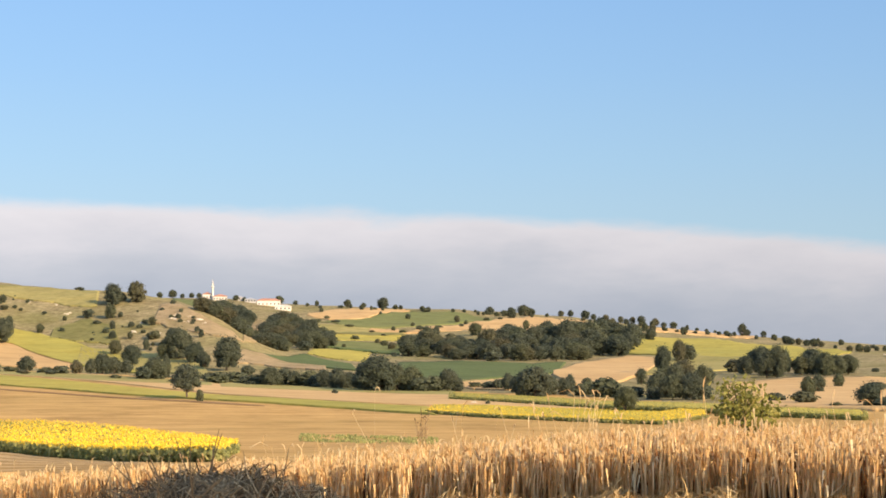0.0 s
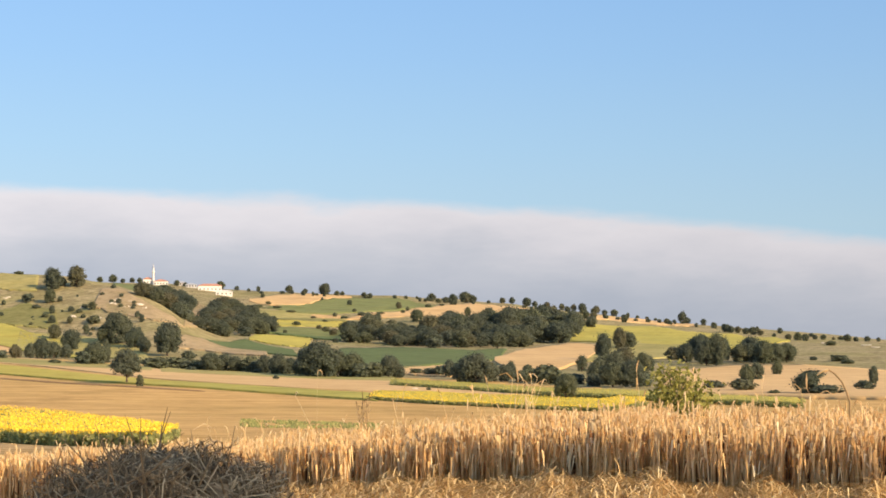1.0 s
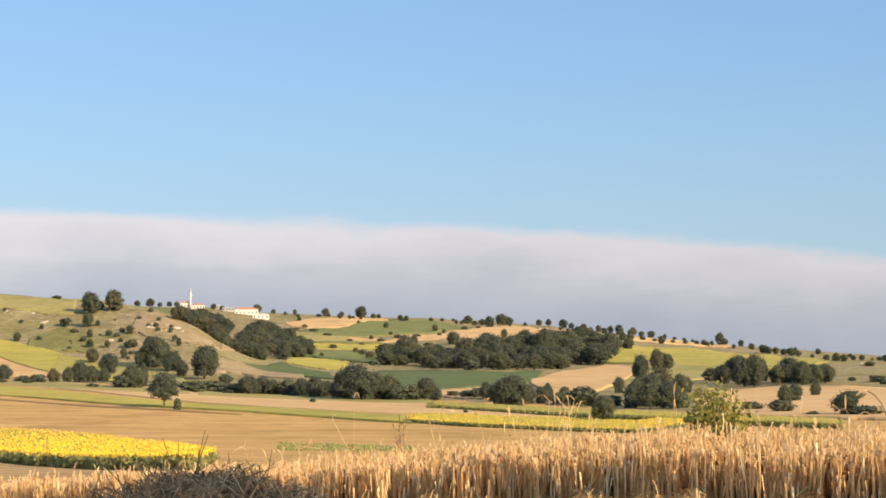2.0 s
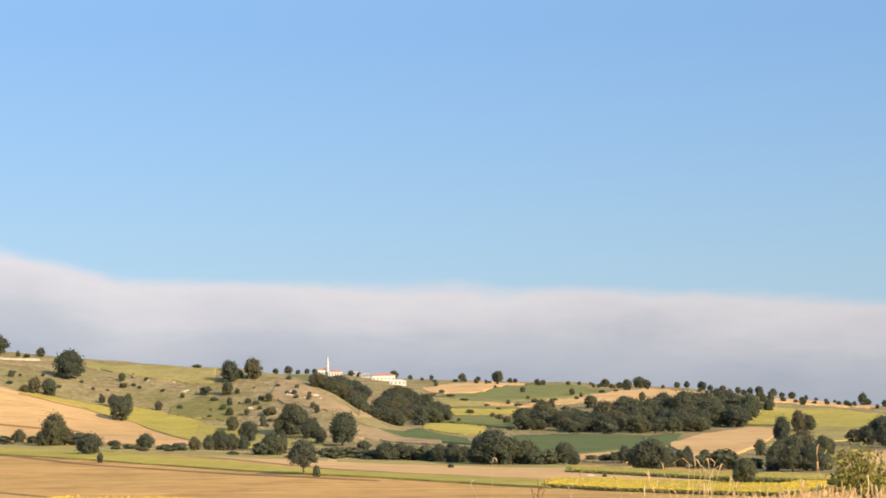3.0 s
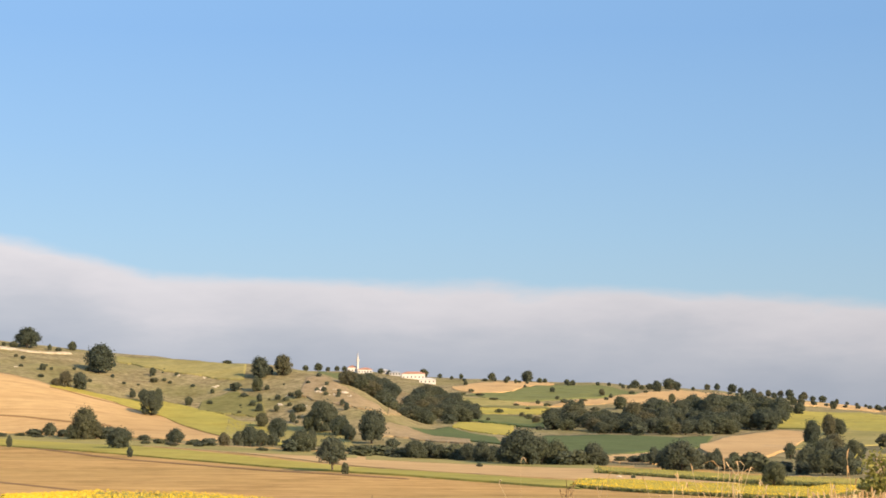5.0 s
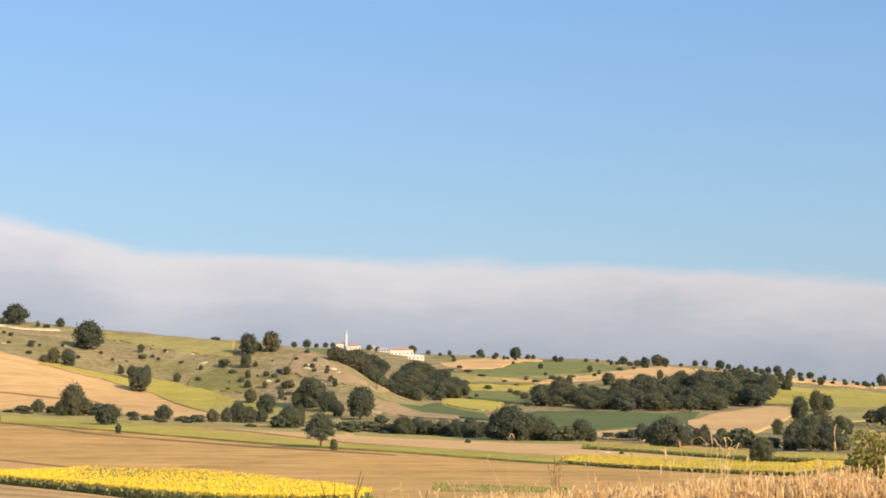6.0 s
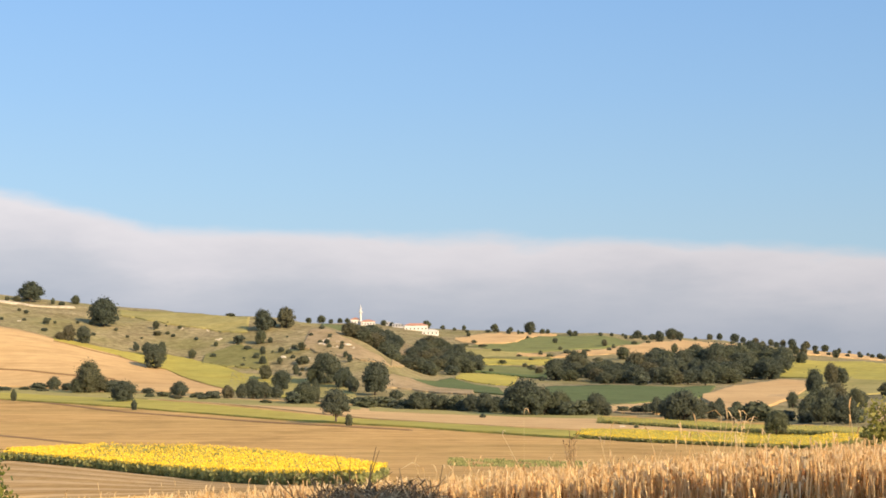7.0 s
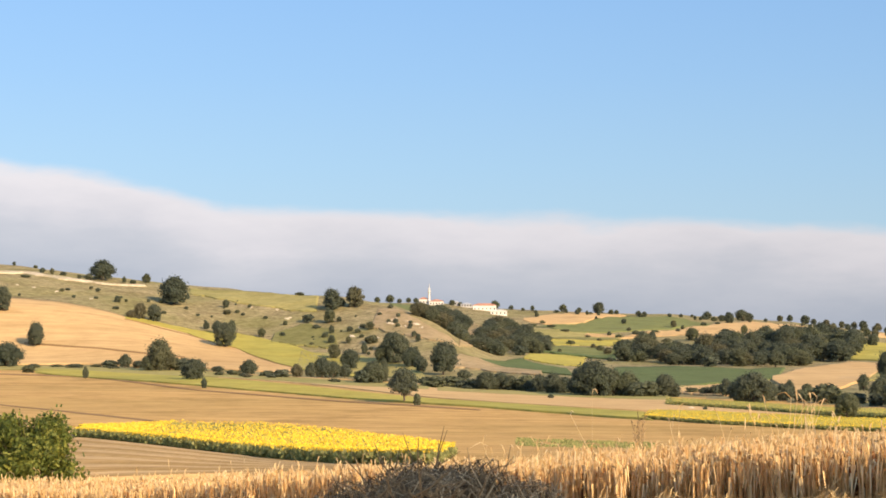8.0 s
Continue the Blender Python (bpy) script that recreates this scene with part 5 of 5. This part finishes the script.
def crop_points(rng, n, s_low, s_high, b_low=-19.0, b_high=24.5, bunch=0):
    b = rng.uniform(b_low, b_high, n)
    r0, r1 = across(LINES[1][1], b), across(LINES[2][1], b)
    keep = rng.uniform(0, 34, n) < r0
    b, r0, r1 = b[keep], r0[keep], r1[keep]
    s = rng.uniform(s_low, s_high, len(b))
    s -= 0.24 * np.clip((12 - b) / 8, 0, 1) * np.clip(1 - s / 0.25, 0, 1)
    if bunch:
        b, r0, r1, s = b.repeat(bunch), r0.repeat(bunch), r1.repeat(bunch), s.repeat(bunch)
        b, s = b + rng.normal(0, 0.4, len(b)) / r0, s + rng.normal(0, 0.0015, len(s))
    r = r0 + (r1 - r0) * s + 0.07 * np.sin(b * 2.1) + 0.05 * np.sin(b * 5.3)
    x, y = r * np.sin(np.radians(b)), r * np.cos(np.radians(b))
    return np.column_stack([x, y, ground_at(x, y) - 0.02])


def wheat():
    rng = np.random.RandomState(8)
    front = crop_points(rng, 1800, -0.02, 0.07, bunch=3)
    rest = crop_points(rng, 3400, 0.12, 1.0, bunch=5)
    base = np.concatenate([front, rest])
    clump = 0.035 * np.sin(base[:, 0] * 1.9 + base[:, 1]) + 0.02 * np.sin(base[:, 0] * 4.7)
    high = 0.52 + clump + rng.normal(0, 0.055, len(base))
    pieces = stalks(base, high, rng, lean=0.055)
    kinds = [0, 0, 1, 1] + [0] * (len(pieces) - 4)
    # withered brown leaves low between the stalks, darkened to stand for the gaps' shade
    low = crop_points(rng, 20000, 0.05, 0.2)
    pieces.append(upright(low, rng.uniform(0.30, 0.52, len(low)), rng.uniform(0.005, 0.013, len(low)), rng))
    ob = mesh_object("wheat", *joined(pieces), [WHEAT, EAR, WITHERED_SHADE], False)
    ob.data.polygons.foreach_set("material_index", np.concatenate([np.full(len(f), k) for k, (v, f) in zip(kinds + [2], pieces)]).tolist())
    tagged(ob, "ripe golden standing wheat at the field edge", "wheat", kind="stuff")


wheat()


def tall_grass():
    rng = np.random.RandomState(9)
    base = crop_points(rng, 170, 0.0, 0.9)
    high = rng.uniform(0.62, 0.86, len(base))
    tuft = []
    for x, r, n in [(10.71, 18.6, 3), (11.15, 18.8, 4), (11.59, 18.5, 3), (9.21, 19, 2), (10.54, 18.4, 2), (5.1, 21, 1), (7.52, 20, 2), (11.46, 18, 2), (15.42, 17.5, 3), (21.24, 16.5, 2)]:
        b = math.radians(x)
        p = np.column_stack([r * math.sin(b) + rng.normal(0, 0.05, n), r * math.cos(b) + rng.normal(0, 0.1, n)])
        tuft.append(np.column_stack([p, ground_at(p[:, 0], p[:, 1])]))
    tuft = np.concatenate(tuft)
    base = np.concatenate([base, tuft])
    high = np.concatenate([high, rng.uniform(0.85, 1.08, len(tuft))])
    ob = mesh_object("wild_oats", *joined(stalks(base, high, rng, 0.0024, 0.006, 0.009, 0.17, 0.26, 0.9)), EAR, False)
    tagged(ob, "tall bleached wild grass above the wheat", "grass", kind="stuff")


tall_grass()


def straw_litter():
    """Cut straw lying in low heaps along the foot of the wheat."""
    rng = np.random.RandomState(10)
    n = 25000
    b = 24.5 - 22 * rng.uniform(0, 1, n) ** 1.25
    r = across(LINES[1][1], b) - np.abs(rng.normal(0, 1.4, n)) + 0.1
    x, y = r * np.sin(np.radians(b)), r * np.cos(np.radians(b))
    heap = 0.045 + 0.035 * np.sin(b * 1.3 + 1.0) * np.sin(b * 0.47) + 0.02 * np.sin(b * 3.7)
    z = ground_at(x, y) + np.abs(rng.normal(0, 1, n)) * np.clip(heap, 0.02, 0.3)
    c = np.column_stack([x, y, z])
    d = unit(rng, n) * (1, 1, 0.35)
    long = rng.uniform(0.08, 0.28, n)[:, None]
    mid = c + (0, 0, 1) * long * 0.15
    v = np.stack([c - d * long, mid, c + d * long])
    v[..., 2] = np.maximum(v[..., 2], ground_at(v[..., 0].ravel(), v[..., 1].ravel()).reshape(v.shape[:2]) + 0.004)
    s = np.cross(d, (0.1, 0.2, 1.0))
    s /= np.linalg.norm(s, axis=1)[:, None]
    ob = mesh_object("straw", *ribbon(v, np.full((3, n), 0.0048), s), STRAW, False)
    tagged(ob, "loose cut straw at the foot of the wheat", "straw", kind="stuff")


straw_litter()


# ---- shrubs and weeds near the camera ----
def dry_heap(x, y, wide, high):
    """A heap of dry weeds: many bent twigs over a rounded mound, some standing out at the top."""
    rng = np.random.RandomState(12)
    root = new("brush_heap")
    g = height(x, y)
    root.location = (x, y, g)
    tagged(root, "dark heap of dry tangled weeds and twigs", "brush heap")
    rows, cols = 9, 22
    th = np.linspace(0.02, math.pi / 2, rows)[:, None]
    ph = np.linspace(0, 2 * math.pi, cols, endpoint=False)[None]
    d = np.stack([np.sin(th) * np.cos(ph), np.sin(th) * np.sin(ph), np.cos(th) + 0 * ph], -1)
    p = d * (wide * 0.44, wide * 0.40, high * 0.80) * rng.uniform(0.88, 1.06, (rows, cols))[..., None]
    p[..., 0] += 0.12 * p[..., 2]
    p[-1, :, 2] = -0.1
    mesh_object("mound", p.reshape(-1, 3), grid_faces(rows, cols, True), DRYWEED, True, root)
    n = 9000
    u = unit(rng, n)
    u[:, 2] = np.abs(u[:, 2])
    c = u * (wide * 0.46, wide * 0.42, high * 0.84) * rng.uniform(0.85, 1.04, n)[:, None]
    c[:, 0] += 0.12 * c[:, 2]
    c *= (1 + 0.07 * np.sin(c[:, :1] * 9 + 1) * np.sin(c[:, 2:] * 11))
    t = unit(rng, n)
    t = t - 0.75 * u * (t * u).sum(1)[:, None]
    t /= np.linalg.norm(t, axis=1)[:, None]
    ln = rng.uniform(0.05, 0.2, n)[:, None]
    v = np.stack([c - t * ln, c + u * (0.02 + 0.25 * ln), c + t * ln - (0, 0, 1) * ln * 0.3])
    s = np.cross(t, u + 0.01)
    s /= np.linalg.norm(s, axis=1)[:, None] + 1e-6
    mesh_object("tangle", *ribbon(v, np.stack([np.full(n, 0.0032), np.full(n, 0.0044), np.full(n, 0.0015)]), s), DRYWEED, False, root)
    for k in range(95):
        a = rng.uniform(0, 2 * math.pi)
        q = np.array([math.cos(a) * wide * 0.42 * rng.uniform(0, 1), math.sin(a) * wide * 0.3, 0])
        q[2] = high * 0.72 * math.sqrt(max(0.0, 1 - (q[0] / (wide * 0.48)) ** 2))
        out = np.array([rng.normal(0, 0.8), rng.normal(0, 0.4), rng.uniform(0.35, 1.0)])
        out *= rng.uniform(0.10, 0.46) / np.linalg.norm(out)
        mesh_object("twig", *limb([q, q + out * 0.55 + rng.normal(0, 0.012, 3), q + out], [0.0058, 0.0042, 0.0018], 4), DRYWEED, False, root)


dry_heap(-0.1, 11.5, 2.2, 1.09)


def leafy_shrub(x, y, wide, high, n_leaves, leaf, mat, label, seed, shoots=26, open_top=0.0, lobes=0):
    """A shrub of real shoots with leaves along them."""
    rng = np.random.RandomState(seed)
    root = new("leafy_shrub")
    root.location = (x, y, height(x, y))
    tagged(root, label, "shrub")
    stems, c, ax = [], [], []
    for k in range(shoots):
        a = rng.uniform(0, 2 * math.pi)
        spread = rng.uniform(0.1, 1.0) ** 0.6
        t = np.array([math.cos(a) * wide * 0.5 * spread, math.sin(a) * wide * 0.5 * spread, high * rng.uniform(0.62, 1.0) * (1 - 0.42 * spread ** 2)])
        m = t * (0.45, 0.45, 0.62)
        stems.append(limb([(0.08 * t[0], 0.08 * t[1], -0.05), m, t], [0.012, 0.008, 0.002], 5))
        per = n_leaves // shoots
        s = rng.uniform(0.12 + open_top, 1.03, per)[:, None]
        path = 2 * s * (1 - s) * m + s * s * t + (1 - s) ** 2 * 0.05 * t
        c.append(path + rng.normal(0, 0.10 * wide * (1 - 0.35 * open_top), (per, 3)) * (1, 1, 0.8))
    c = np.concatenate(c)
    c[:, 2] = np.maximum(c[:, 2], 0.03)
    if lobes:
        el = [math.asin(((k * 0.7548) % 1.0) * 0.95) for k in range(lobes)]
        at = np.array([(0.34 * wide * math.cos(e) * math.cos(k * 2.4), 0.34 * wide * math.cos(e) * math.sin(k * 2.4),
                        high * (0.16 + 0.64 * math.sin(e))) for k, e in enumerate(el)])
        rad = rng.uniform(0.12, 0.19, lobes) * wide
        mesh_object("inner_foliage", *lumps(rng, at, rad, 0.8), mat, False, root)
        k = rng.randint(0, lobes, len(c))
        c = at[k] + unit(rng, len(c)) * (rad[k] * (0.8 + np.abs(rng.normal(0, 0.28, len(c)))))[:, None]
        c[:, 2] = np.maximum(c[:, 2], 0.03)
    u = unit(rng, len(c)) * leaf * rng.uniform(0.6, 1.2, len(c))[:, None]
    v = np.cross(u, unit(rng, len(c))) * 0.6
    mesh_object("leaves", *quads_from(c, u, v), mat, False, root)
    mesh_object("stems", *joined(stems), BARK, True, root)


leafy_shrub(-10.37, 44.82, 2.7, 2.5, 14000, 0.05, SHRUBLEAF, "leafy green shrub beyond the wheat", 61, 60, 0.0, 30)
leafy_shrub(7.02, 23.99, 0.95, 1.32, 2300, 0.032, YOUNGLEAF, "sparse yellow-green shrub behind the wheat", 62, 26, 0.1)


def dead_weed(x, y, high):
    rng = np.random.RandomState(71)
    root = new("dead_weed")
    root.location = (x, y, height(x, y))
    tagged(root, "dark dry weed standing above the wheat", "weed")
    for k in range(9):
        t = np.array([rng.normal(0, 0.09), rng.normal(0, 0.09), high * rng.uniform(0.75, 1.0)])
        part_v, part_f = joined([limb([(0, 0, -0.03), t * (0.4, 0.4, 0.5), t], [0.006, 0.004, 0.002], 5)]
                                + [limb([t * f, t * f + rng.normal(0, 0.035, 3) + (0, 0, 0.05)], [0.007, 0.004], 5) for f in np.linspace(0.55, 1, 9)])
        mesh_object("stem", part_v, part_f, DRYWEED, False, root)


dead_weed(2.96, 26.84, 1.18)

bent = new("bent_stem")
bent.location = (6.272, 15.801, 0.031)
tagged(bent, "tall dry stem bent over above the wheat", "weed")
curve = np.array([(6.272, 15.801, 0.031), *[(6.272, 15.801, 0.786), (6.244, 15.812, 0.88), (6.206, 15.827, 0.973), (6.149, 15.849, 1.046), (6.092, 15.871, 1.083), (6.034, 15.893, 1.071), (5.995, 15.908, 1.034)]]) - (6.272, 15.801, 0.031)
mesh_object("stem", *limb(curve[:6], [0.009, 0.009, 0.009, 0.008, 0.008, 0.007], 6), DRYWEED, True, bent)
mesh_object("seed_head", *limb(curve[5:], [0.012, 0.017, 0.004], 6), EAR, True, bent)

hooked = new("hooked_grass")
hooked.location = (1.70, 19.93, height(1.70, 19.93))
tagged(hooked, "pale grass stem with a hooked seed head above the wheat", "grass")
top = 0.93 - height(1.70, 19.93)
mesh_object("stem", *limb([(-0.03, 0, -0.02), (-0.036, 0, 0.5 * top), (-0.034, 0, top)], [0.0011, 0.0009, 0.0009], 5), EAR, True, hooked)
mesh_object("seed_head", *limb([(-0.034, 0, top), (-0.022, 0, top + 0.04), (-0.004, 0, top + 0.052), (0.014, 0, top + 0.034), (0.026, 0, top - 0.005)], [0.002, 0.004, 0.005, 0.005, 0.002], 6), EAR, True, hooked)

# an unseen tree, added beside the viewpoint to cast shade on the brush heap
shade_caster = build_tree(91, 0.42, 12, 2600, 0.022)
shade_caster.name = "roadside_tree"
shade_caster.matrix_world = Matrix.LocRotScale((7.15, 3.05, height(7.15, 3.05)), None, (2.5, 2.5, 6.8))
tagged(shade_caster, "small dark green tree, unseen, added to shade the brush heap", "tree")
